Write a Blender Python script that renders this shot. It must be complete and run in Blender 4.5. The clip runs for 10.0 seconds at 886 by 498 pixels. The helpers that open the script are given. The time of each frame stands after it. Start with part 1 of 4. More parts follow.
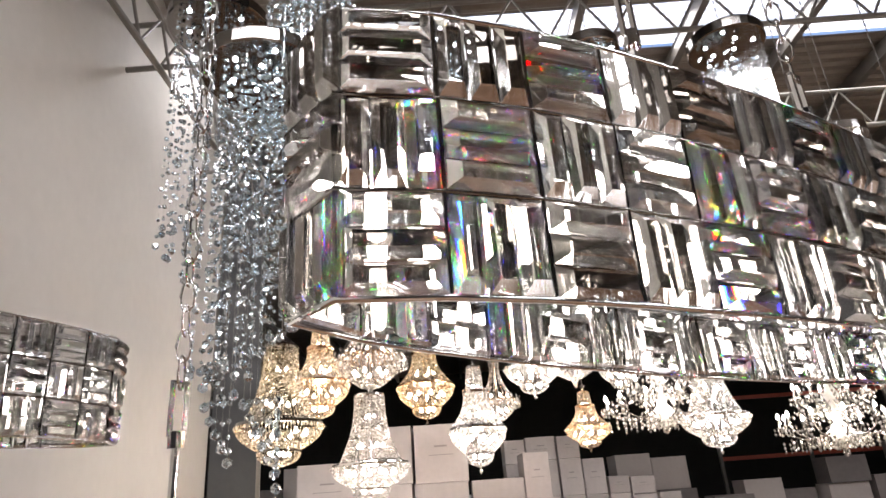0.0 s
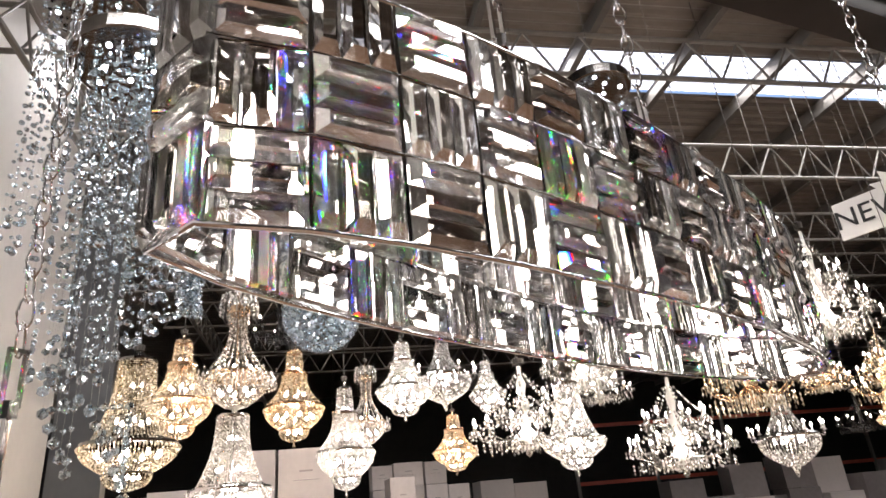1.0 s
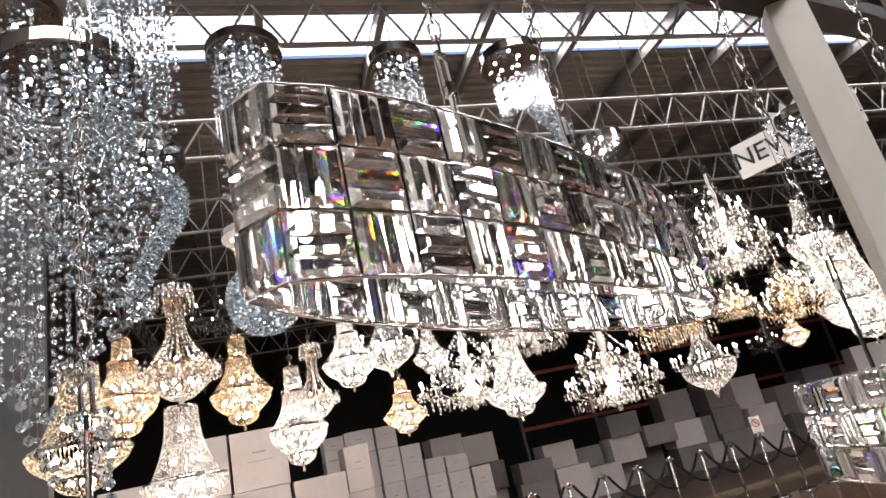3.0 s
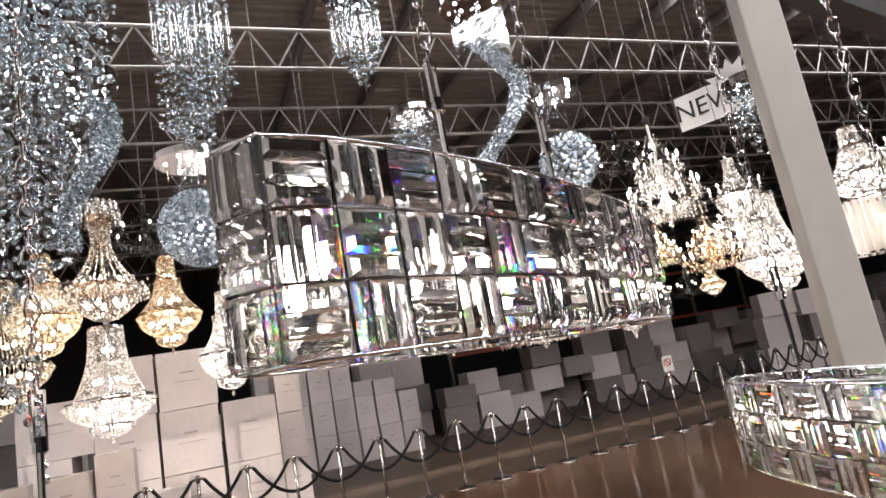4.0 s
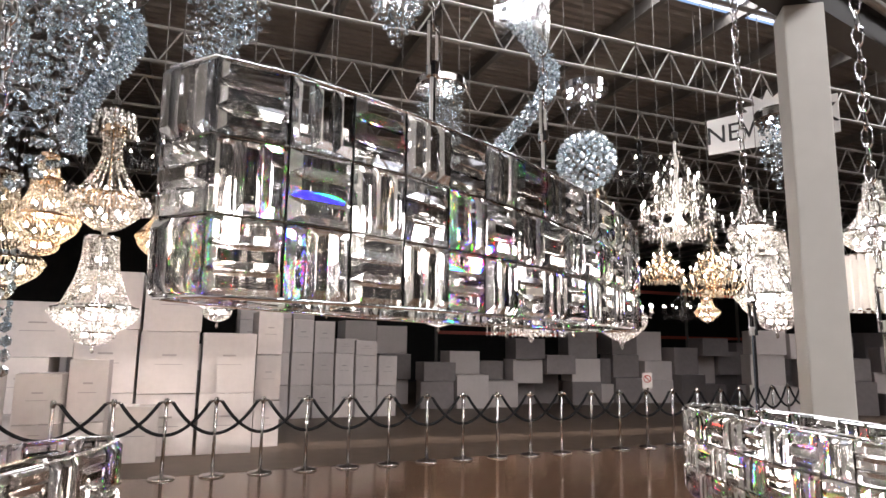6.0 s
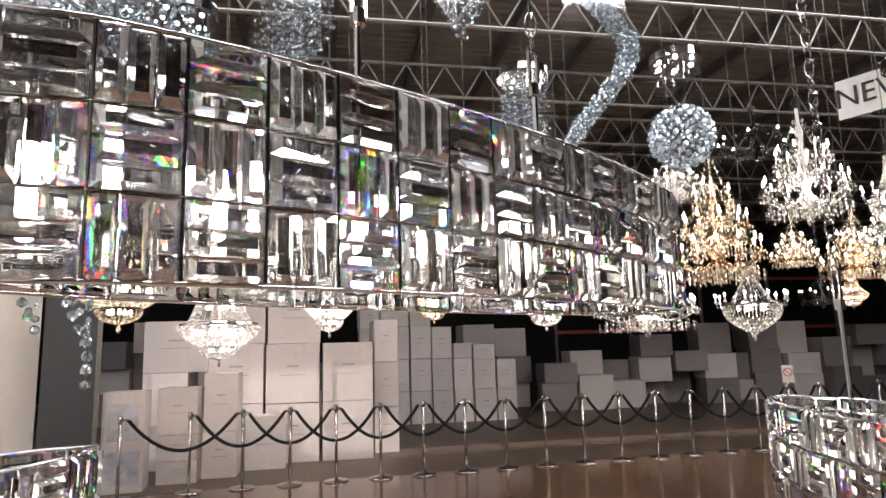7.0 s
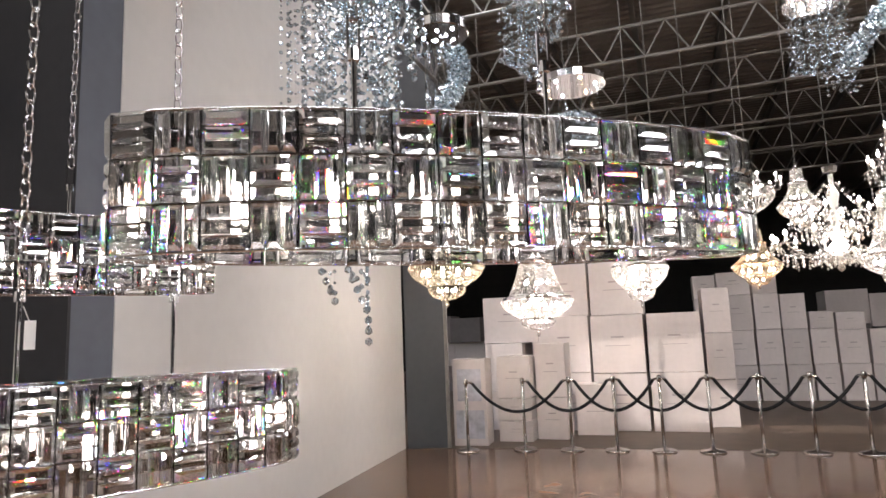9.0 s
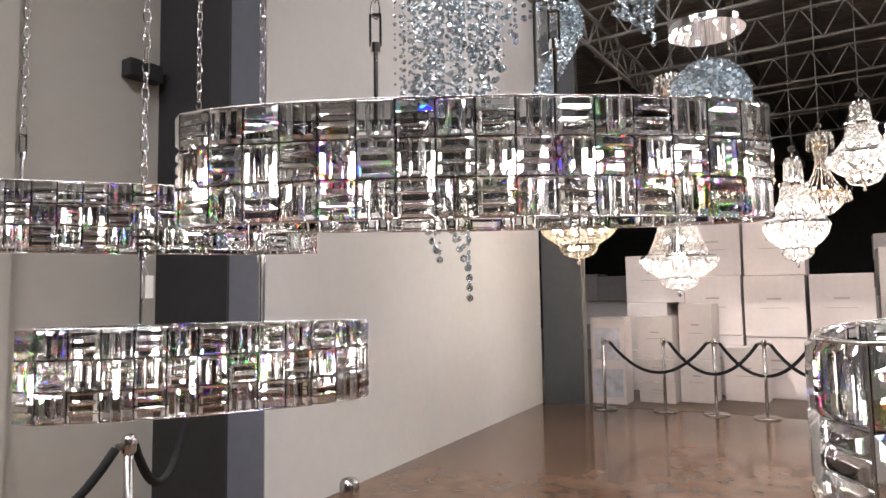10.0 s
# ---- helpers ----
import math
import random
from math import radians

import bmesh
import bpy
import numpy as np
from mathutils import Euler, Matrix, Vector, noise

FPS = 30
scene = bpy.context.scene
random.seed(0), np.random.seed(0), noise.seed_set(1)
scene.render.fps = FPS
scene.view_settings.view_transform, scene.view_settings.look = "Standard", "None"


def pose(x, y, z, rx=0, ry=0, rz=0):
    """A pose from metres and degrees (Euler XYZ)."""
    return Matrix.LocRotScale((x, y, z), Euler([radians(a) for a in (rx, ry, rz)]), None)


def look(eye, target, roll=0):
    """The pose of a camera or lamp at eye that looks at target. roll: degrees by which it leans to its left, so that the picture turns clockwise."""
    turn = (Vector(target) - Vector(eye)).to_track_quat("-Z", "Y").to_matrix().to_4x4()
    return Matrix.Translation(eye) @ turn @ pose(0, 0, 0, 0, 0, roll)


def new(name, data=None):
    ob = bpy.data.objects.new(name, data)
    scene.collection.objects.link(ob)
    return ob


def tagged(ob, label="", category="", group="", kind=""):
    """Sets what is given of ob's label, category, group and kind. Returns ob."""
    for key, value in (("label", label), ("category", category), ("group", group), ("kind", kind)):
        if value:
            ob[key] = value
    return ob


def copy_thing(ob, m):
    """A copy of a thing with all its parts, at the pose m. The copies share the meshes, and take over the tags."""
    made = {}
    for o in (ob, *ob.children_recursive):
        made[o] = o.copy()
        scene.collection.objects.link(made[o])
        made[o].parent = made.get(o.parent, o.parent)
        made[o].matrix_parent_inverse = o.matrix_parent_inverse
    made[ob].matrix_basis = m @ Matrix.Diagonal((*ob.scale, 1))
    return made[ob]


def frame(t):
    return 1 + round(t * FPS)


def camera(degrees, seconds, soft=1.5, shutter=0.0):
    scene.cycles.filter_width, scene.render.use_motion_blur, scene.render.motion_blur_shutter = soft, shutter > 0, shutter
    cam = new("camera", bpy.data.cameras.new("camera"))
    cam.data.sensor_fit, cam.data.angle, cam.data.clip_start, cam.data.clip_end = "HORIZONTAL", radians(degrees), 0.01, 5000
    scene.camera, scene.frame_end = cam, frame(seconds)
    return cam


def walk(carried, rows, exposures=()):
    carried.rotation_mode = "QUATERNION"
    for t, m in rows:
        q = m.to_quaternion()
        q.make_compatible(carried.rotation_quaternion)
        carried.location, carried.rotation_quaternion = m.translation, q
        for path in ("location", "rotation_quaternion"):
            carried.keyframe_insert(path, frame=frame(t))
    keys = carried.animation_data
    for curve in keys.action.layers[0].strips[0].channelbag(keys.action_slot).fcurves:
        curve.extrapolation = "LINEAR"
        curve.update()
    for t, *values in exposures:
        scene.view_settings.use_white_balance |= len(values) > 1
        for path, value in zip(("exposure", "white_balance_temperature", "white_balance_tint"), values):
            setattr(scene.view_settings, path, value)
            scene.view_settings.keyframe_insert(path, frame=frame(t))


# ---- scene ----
cam = camera(69.5, 10.0)
PATH = [
    (0, (0.203, 0.142, 1.578), (0.2, 2.004, 2.308), -4.1),
    (0.5, (0.165, 0.135, 1.563), (0.386, 1.965, 2.337), -4.0),
    (1, (0.212, 0.135, 1.521), (0.582, 1.941, 2.297), -5.2),
    (1.5, (0.219, 0.085, 1.501), (0.671, 1.894, 2.225), -7.3),
    (2, (0.146, -0.001, 1.486), (0.638, 1.817, 2.159), -10.2),
    (2.2, (0.129, -0.026, 1.482), (0.646, 1.786, 2.151), -11.1),
    (3.3, (0.112, -0.047, 1.556), (0.715, 1.759, 2.169), -13.1),
    (3.5, (0.109, -0.043, 1.598), (0.73, 1.779, 2.142), -12.8),
    (4, (0.08, -0.052, 1.654), (0.827, 1.765, 2.03), -10.4),
    (4.5, (0.04, -0.056, 1.669), (0.997, 1.675, 1.968), -4.2),
    (5, (0.018, -0.066, 1.676), (1.075, 1.602, 1.99), -1.4),
    (5.5, (0.039, -0.075, 1.656), (0.971, 1.666, 1.97), 0.3),
    (5.7, (0.068, -0.075, 1.646), (0.905, 1.714, 1.957), 0.7),
    (6.8, (0.34, 0.029, 1.643), (0.811, 1.948, 1.949), -1.0),
    (7, (0.369, 0.005, 1.626), (0.739, 1.944, 1.944), -1.7),
    (7.5, (0.468, -0.101, 1.605), (0.604, 1.868, 1.925), -3.0),
    (8, (0.631, -0.092, 1.583), (0.46, 1.874, 1.91), -2.7),
    (8.5, (0.712, -0.111, 1.557), (0.237, 1.807, 1.868), -2.5),
    (9, (0.845, -0.168, 1.557), (0.173, 1.695, 1.834), -2.2),
    (9.5, (0.998, -0.137, 1.544), (0.053, 1.612, 1.765), -1.1),
    (10, (1.111, -0.179, 1.554), (0.005, 1.48, 1.709), -0.9),
]
EXPOSURE = 1.1
walk(cam, [(t, look(eye, target, roll)) for t, eye, target, roll in PATH], exposures=((0.0, EXPOSURE - 0.05, 6950, 16), (2.0, EXPOSURE, 6950, 16), (4.5, EXPOSURE, 6720, 16), (5.5, EXPOSURE, 6700, 16), (7.0, EXPOSURE - 0.12, 6700, 16), (8.5, EXPOSURE + 0.04, 6700, 16), (10.0, EXPOSURE + 0.06, 6700, 16)))

# ---- world and large lights ----
world = bpy.data.worlds.new("sky")
scene.world = world
world.use_nodes = True
wn = world.node_tree
sky = wn.nodes.new("ShaderNodeTexSky")
sky.sky_type, sky.sun_disc, sky.sun_elevation, sky.sun_rotation = "NISHITA", False, radians(52), radians(200)
wn.links.new(sky.outputs[0], wn.nodes["Background"].inputs[0])
wn.nodes["Background"].inputs[1].default_value = 0.15
sun = new("sun", bpy.data.lights.new("sun", "SUN"))
sun.data.energy, sun.data.angle, sun.data.color = 4.5, radians(0.5), (1, 0.96, 0.9)
sun.matrix_world = look((0, -6, 20), (0, 6, 0))


def lamp(x, y, z, watts, colour=(1, 0.88, 0.76), radius=0.06):
    ob = new("lamp", bpy.data.lights.new("lamp", "POINT"))
    ob.data.energy, ob.data.color, ob.data.shadow_soft_size = watts, colour, radius
    ob.location = (x, y, z)
    return ob


def daylight_fill_lamp(x, y, z, sx, sy, watts):
    ob = new("daylight_fill_lamp", bpy.data.lights.new("daylight_fill_lamp", "AREA"))
    ob.data.shape, ob.data.size, ob.data.size_y, ob.data.energy, ob.data.color = "RECTANGLE", sx, sy, watts, (0.95, 0.98, 1)
    ob.location = (x, y, z)


# daylight from the translucent roof strip; the lamp at y -2.2 is added fill
daylight_fill_lamp(4, 6.75, 6.9, 24, 0.7, 260)
daylight_fill_lamp(4, -2.2, 6.9, 24, 0.7, 850)


# ---- materials ----
def mat(name, colour, rough=0.5, metal=0.0, grain=0.0, scale=20.0, bump=0.0, stain=0.0, transmission=0.0, ior=1.5, spread=0.0):
    m = bpy.data.materials.new(name)
    m.use_nodes = True
    t = m.node_tree
    b = t.nodes["Principled BSDF"]
    b.inputs["Base Color"].default_value = (*colour, 1)
    b.inputs["Roughness"].default_value = rough
    b.inputs["Metallic"].default_value = metal
    b.inputs["Transmission Weight"].default_value = transmission
    b.inputs["IOR"].default_value = ior
    if grain or bump or stain or spread:
        co = t.nodes.new("ShaderNodeTexCoord")
        fine = t.nodes.new("ShaderNodeTexNoise")
        fine.inputs["Scale"].default_value, fine.inputs["Detail"].default_value = scale, 6
        wide = t.nodes.new("ShaderNodeTexNoise")
        wide.inputs["Scale"].default_value, wide.inputs["Detail"].default_value = scale * 0.06, 4
        t.links.new(co.outputs["Object"], fine.inputs["Vector"])
        t.links.new(co.outputs["Object"], wide.inputs["Vector"])
        value = None
        for node, amount in ((fine.outputs["Fac"], grain), (wide.outputs["Fac"], stain)):
            if not amount:
                continue
            r = t.nodes.new("ShaderNodeMapRange")
            r.inputs["From Min"].default_value, r.inputs["From Max"].default_value = 0.3, 0.7
            r.inputs["To Min"].default_value, r.inputs["To Max"].default_value = 1 - amount, 1 + amount
            t.links.new(node, r.inputs["Value"])
            if value is None:
                value = r.outputs[0]
            else:
                k = t.nodes.new("ShaderNodeMath")
                k.operation = "MULTIPLY"
                t.links.new(value, k.inputs[0])
                t.links.new(r.outputs[0], k.inputs[1])
                value = k.outputs[0]
        if spread:
            info = t.nodes.new("ShaderNodeObjectInfo")
            r = t.nodes.new("ShaderNodeMapRange")
            r.inputs["To Min"].default_value, r.inputs["To Max"].default_value = 1 - spread, 1 + spread * 0.5
            t.links.new(info.outputs["Random"], r.inputs["Value"])
            if value is None:
                value = r.outputs[0]
            else:
                k = t.nodes.new("ShaderNodeMath")
                k.operation = "MULTIPLY"
                t.links.new(value, k.inputs[0])
                t.links.new(r.outputs[0], k.inputs[1])
                value = k.outputs[0]
        if value is not None:
            h = t.nodes.new("ShaderNodeHueSaturation")
            h.inputs["Color"].default_value = (*colour, 1)
            t.links.new(value, h.inputs["Value"])
            t.links.new(h.outputs[0], b.inputs["Base Color"])
        if bump:
            u = t.nodes.new("ShaderNodeBump")
            u.inputs["Strength"].default_value, u.inputs["Distance"].default_value = bump, 0.01
            t.links.new(fine.outputs["Fac"], u.inputs["Height"])
            t.links.new(u.outputs[0], b.inputs["Normal"])
    return m


def glow(name, colour, strength):
    m = bpy.data.materials.new(name)
    m.use_nodes = True
    b = m.node_tree.nodes["Principled BSDF"]
    b.inputs["Base Color"].default_value = (*colour, 1)
    b.inputs["Emission Color"].default_value = (*colour, 1)
    b.inputs["Emission Strength"].default_value = strength
    return m


def crystal_material(name, spread, clear, shine, frost_share=0.03, body=(1, 1, 1)):
    """Cut lead crystal: glass whose index differs a little from colour to colour, thin enough to see through, with bright facets."""
    m = bpy.data.materials.new(name)
    m.use_nodes = True
    t = m.node_tree
    t.nodes.remove(t.nodes["Principled BSDF"])
    info = t.nodes.new("ShaderNodeObjectInfo")
    last = None
    for k, col in enumerate(((1, 0, 0), (0, 1, 0), (0, 0, 1)) if spread else (body,)):
        g = t.nodes.new("ShaderNodeBsdfGlass")
        g.inputs["Color"].default_value = (*col, 1)
        g.inputs["Roughness"].default_value = 0.0
        g.inputs["IOR"].default_value = 1.5 + spread * (k - 1)
        if last is None:
            last = g.outputs[0]
        else:
            a = t.nodes.new("ShaderNodeAddShader")
            t.links.new(last, a.inputs[0])
            t.links.new(g.outputs[0], a.inputs[1])
            last = a.outputs[0]
    through_glass = t.nodes.new("ShaderNodeBsdfTransparent")
    through_glass.inputs["Color"].default_value = (0.98, 0.98, 0.97, 1)
    gloss = t.nodes.new("ShaderNodeBsdfGlossy")
    gloss.inputs["Roughness"].default_value = 0.015
    gloss.inputs["Color"].default_value = (0.97, 0.97, 0.98, 1)
    one = t.nodes.new("ShaderNodeMixShader")
    one.inputs[0].default_value = clear
    t.links.new(last, one.inputs[1])
    t.links.new(through_glass.outputs[0], one.inputs[2])
    two = t.nodes.new("ShaderNodeMixShader")
    vary = t.nodes.new("ShaderNodeMapRange")
    vary.inputs["To Min"].default_value, vary.inputs["To Max"].default_value = shine * 0.55, shine * 1.3
    t.links.new(info.outputs["Random"], vary.inputs["Value"])
    t.links.new(vary.outputs[0], two.inputs[0])
    t.links.new(one.outputs[0], two.inputs[1])
    t.links.new(gloss.outputs[0], two.inputs[2])
    frost = t.nodes.new("ShaderNodeBsdfTranslucent")
    frost.inputs["Color"].default_value = (0.97, 0.97, 0.95, 1)
    three = t.nodes.new("ShaderNodeMixShader")
    three.inputs[0].default_value = frost_share
    t.links.new(two.outputs[0], three.inputs[1])
    t.links.new(frost.outputs[0], three.inputs[2])
    t.links.new(three.outputs[0], t.nodes["Material Output"].inputs[0])
    return m


def per_bar(t, times, low, high):
    """A value between low and high that differs from bar to bar."""
    info = t.nodes.new("ShaderNodeObjectInfo")
    k = t.nodes.new("ShaderNodeMath")
    k.operation, k.inputs[1].default_value = "MULTIPLY", times
    f = t.nodes.new("ShaderNodeMath")
    f.operation = "FRACT"
    r = t.nodes.new("ShaderNodeMapRange")
    r.inputs["To Min"].default_value, r.inputs["To Max"].default_value = low, high
    t.links.new(info.outputs["Random"], k.inputs[0])
    t.links.new(k.outputs[0], f.inputs[0])
    t.links.new(f.outputs[0], r.inputs["Value"])
    return r.outputs[0]


def table_material(name, dark, light, low, high):
    """The polished table of a cut bar: softly seen through, with a depth of tone and a mirror share that differ from bar to bar."""
    m = bpy.data.materials.new(name)
    m.use_nodes = True
    t = m.node_tree
    t.nodes.remove(t.nodes["Principled BSDF"])
    tone = t.nodes.new("ShaderNodeMix")
    tone.data_type = "RGBA"
    tone.inputs[6].default_value, tone.inputs[7].default_value = (*dark, 1), (*light, 1)
    t.links.new(per_bar(t, 9.7, 0, 1), tone.inputs[0])
    through_bar = t.nodes.new("ShaderNodeBsdfRefraction")
    through_bar.inputs["IOR"].default_value = 1.22
    t.links.new(per_bar(t, 5.3, 0.0, 0.05), through_bar.inputs["Roughness"])
    t.links.new(tone.outputs[2], through_bar.inputs["Color"])
    gloss = t.nodes.new("ShaderNodeBsdfGlossy")
    gloss.inputs["Roughness"].default_value = 0.03
    gloss.inputs["Color"].default_value = (0.9, 0.89, 0.88, 1)
    mix = t.nodes.new("ShaderNodeMixShader")
    t.links.new(per_bar(t, 1.0, low, high), mix.inputs[0])
    t.links.new(through_bar.outputs[0], mix.inputs[1])
    t.links.new(gloss.outputs[0], mix.inputs[2])
    t.links.new(mix.outputs[0], t.nodes["Material Output"].inputs[0])
    return m


def facet_material(name, colour, scatter, shine):
    """The sloping cut edges of a bar: mirror-bright, scattering the lamp light inside."""
    m = bpy.data.materials.new(name)
    m.use_nodes = True
    t = m.node_tree
    t.nodes.remove(t.nodes["Principled BSDF"])
    clear = t.nodes.new("ShaderNodeBsdfGlass")
    clear.inputs["Color"].default_value = (*colour, 1)
    clear.inputs["Roughness"].default_value, clear.inputs["IOR"].default_value = 0.0, 1.45
    soft = t.nodes.new("ShaderNodeBsdfTranslucent")
    soft.inputs["Color"].default_value = (*colour, 1)
    gloss = t.nodes.new("ShaderNodeBsdfGlossy")
    gloss.inputs["Roughness"].default_value = 0.02
    gloss.inputs["Color"].default_value = (0.97, 0.97, 0.98, 1)
    a, c = t.nodes.new("ShaderNodeMixShader"), t.nodes.new("ShaderNodeMixShader")
    t.links.new(per_bar(t, 3.1, scatter * 0.4, scatter), a.inputs[0])
    t.links.new(per_bar(t, 6.7, shine * 0.6, shine), c.inputs[0])
    t.links.new(clear.outputs[0], a.inputs[1])
    t.links.new(soft.outputs[0], a.inputs[2])
    t.links.new(a.outputs[0], c.inputs[1])
    t.links.new(gloss.outputs[0], c.inputs[2])
    t.links.new(c.outputs[0], t.nodes["Material Output"].inputs[0])
    return m


def sheet_material(name):
    """Milky roof sheet that lets daylight through."""
    m = bpy.data.materials.new(name)
    m.use_nodes = True
    t = m.node_tree
    t.nodes.remove(t.nodes["Principled BSDF"])
    s = t.nodes.new("ShaderNodeBsdfTranslucent")
    s.inputs["Color"].default_value = (0.95, 0.96, 0.97, 1)
    d = t.nodes.new("ShaderNodeBsdfTransparent")
    x = t.nodes.new("ShaderNodeMixShader")
    x.inputs[0].default_value = 0.25
    t.links.new(s.outputs[0], x.inputs[1])
    t.links.new(d.outputs[0], x.inputs[2])
    t.links.new(x.outputs[0], t.nodes["Material Output"].inputs[0])
    return m


def bead_material(name, colour, cloud, shine=0.3):
    """Small cut beads: glass, mirror facets and a share of scattered light that differs from bead to bead."""
    m = bpy.data.materials.new(name)
    m.use_nodes = True
    t = m.node_tree
    t.nodes.remove(t.nodes["Principled BSDF"])
    geo = t.nodes.new("ShaderNodeNewGeometry")

    def share(times, low, high):
        """A value per bead between low and high, most of them low."""
        k = t.nodes.new("ShaderNodeMath")
        k.operation, k.inputs[1].default_value = "MULTIPLY", times
        f = t.nodes.new("ShaderNodeMath")
        f.operation = "FRACT"
        p = t.nodes.new("ShaderNodeMath")
        p.operation, p.inputs[1].default_value = "POWER", 1.8
        r = t.nodes.new("ShaderNodeMapRange")
        r.inputs["To Min"].default_value, r.inputs["To Max"].default_value = low, high
        t.links.new(geo.outputs["Random Per Island"], k.inputs[0])
        t.links.new(k.outputs[0], f.inputs[0])
        t.links.new(f.outputs[0], p.inputs[0])
        t.links.new(p.outputs[0], r.inputs["Value"])
        return r.outputs[0]

    g = t.nodes.new("ShaderNodeBsdfGlass")
    g.inputs["Color"].default_value = (*colour, 1)
    g.inputs["Roughness"].default_value, g.inputs["IOR"].default_value = 0.02, 1.55
    s = t.nodes.new("ShaderNodeBsdfTranslucent")
    s.inputs["Color"].default_value = (*colour, 1)
    d = t.nodes.new("ShaderNodeBsdfGlossy")
    d.inputs["Roughness"].default_value = 0.06
    d.inputs["Color"].default_value = (*colour, 1)
    a, c = t.nodes.new("ShaderNodeMixShader"), t.nodes.new("ShaderNodeMixShader")
    t.links.new(share(7.3, cloud * 0.15, min(1.0, cloud * 2.2)), a.inputs[0])
    t.links.new(share(13.7, shine * 0.3, min(1.0, shine * 2.4)), c.inputs[0])
    t.links.new(g.outputs[0], a.inputs[1])
    t.links.new(s.outputs[0], a.inputs[2])
    t.links.new(a.outputs[0], c.inputs[1])
    t.links.new(d.outputs[0], c.inputs[2])
    t.links.new(c.outputs[0], t.nodes["Material Output"].inputs[0])
    return m


PRISM = crystal_material("prismatic_crystal", 0.025, 0.0, 0.22, 0.02)
TABLE = table_material("crystal_table", (0.6, 0.58, 0.56), (0.98, 0.98, 0.98), 0.12, 0.68)
# darker tone, mostly for the middle bar of each cell
DARK_TABLE = table_material("dark_crystal_table", (0.22, 0.2, 0.18), (0.62, 0.59, 0.56), 0.12, 0.45)
FACET = facet_material("crystal_facet", (0.97, 0.97, 0.97), 0.24, 0.7)
DARK_FACET = facet_material("dark_crystal_facet", (0.75, 0.73, 0.7), 0.06, 0.6)
BACK_FACE = table_material("crystal_back", (0.9, 0.9, 0.9), (0.98, 0.98, 0.98), 0.08, 0.2)
RAIN = bead_material("rain_crystal", (0.9, 0.96, 1.0), 0.1, 0.3)
GLOBE = bead_material("globe_crystal", (0.9, 0.96, 1.0), 0.48, 0.3)
BEAD = bead_material("clear_beads", (1.0, 0.985, 0.96), 0.55, 0.2)
AMBER = bead_material("amber_beads", (1.0, 0.945, 0.85), 0.55, 0.2)
JET = mat("black_glass", (0.012, 0.011, 0.011), 0.08)
CHROME = mat("chrome", (0.82, 0.83, 0.85), 0.07, 1.0)
DARK_CHROME = mat("smoked_chrome", (0.28, 0.27, 0.26), 0.12, 1.0)
BRASS = mat("gilt_brass", (0.8, 0.58, 0.4), 0.22, 1.0, grain=0.1, scale=60)
BULB = glow("warm_bulb", (1.0, 0.9, 0.76), 22)
COOL_BULB = glow("white_bulb", (1.0, 0.95, 0.9), 26)
G9 = glow("led_capsule", (1.0, 0.96, 0.9), 11)
LED = glow("cold_led", (0.8, 0.91, 1.0), 30)
AMBER_LED = glow("amber_led", (1.0, 0.75, 0.4), 12)
WHITE_WALL = mat("white_wall_paint", (0.68, 0.655, 0.625), 0.75, grain=0.02, scale=9, stain=0.05, bump=0.04)
BEIGE_WALL = mat("beige_wall_paint", (0.44, 0.415, 0.37), 0.8, grain=0.02, scale=8, stain=0.06, bump=0.04)
BLACK_PAINT = mat("black_paint", (0.018, 0.018, 0.02), 0.6, grain=0.1, scale=12)
GREY_PAINT = mat("blue_grey_paint", (0.115, 0.125, 0.15), 0.6, grain=0.05, scale=10)
DOOR_PAINT = mat("charcoal_door_paint", (0.07, 0.075, 0.08), 0.5, grain=0.05, scale=10)
FLOOR = mat("polished_concrete", (0.165, 0.098, 0.062), 0.12, grain=0.22, scale=4.5, stain=0.5, bump=0.015)
CARTON = mat("white_carton", (0.62, 0.56, 0.535), 0.7, grain=0.03, scale=14, stain=0.06, bump=0.05, spread=0.14)
# carton colour darkened to grey: the weak light far back is painted in
CARTON_SHADED = mat("shaded_carton", (0.24, 0.21, 0.205), 0.55, grain=0.06, scale=9, stain=0.12, bump=0.06, spread=0.35)
STORE_FLOOR = mat("dull_store_concrete", (0.125, 0.088, 0.064), 0.5, grain=0.12, scale=4, stain=0.25, bump=0.03)
TAPE = mat("carton_print", (0.36, 0.32, 0.31), 0.6)
ROOF = mat("galvanised_sheet", (0.18, 0.155, 0.134), 0.5, 0.3, grain=0.12, scale=2.0, stain=0.2)
BACK = mat("near_black_wall", (0.02, 0.019, 0.019), 0.8, grain=0.1, scale=4)
STEEL = mat("grey_painted_steel", (0.23, 0.218, 0.2), 0.45, 0.2, grain=0.08, scale=10, stain=0.1)
RAFTER = mat("dark_rafter_steel", (0.12, 0.11, 0.1), 0.5, 0.2, grain=0.1, scale=8)
BEAM_STEEL = mat("dark_beam_steel", (0.035, 0.033, 0.032), 0.5, 0.2, grain=0.12, scale=8)
COLUMN_PAINT = mat("column_paint", (0.52, 0.5, 0.46), 0.6, grain=0.03, scale=10, stain=0.05)
POLY = sheet_material("translucent_roof_sheet")
ROPE = mat("black_velvet_rope", (0.008, 0.008, 0.009), 0.95, grain=0.2, scale=90, bump=0.3)
STAINLESS = mat("brushed_stainless", (0.55, 0.53, 0.51), 0.22, 1.0, grain=0.06, scale=50)
SIGN_WHITE = mat("sign_board", (0.72, 0.71, 0.69), 0.6, grain=0.02, scale=8)
INK = mat("black_ink", (0.015, 0.015, 0.015), 0.6)
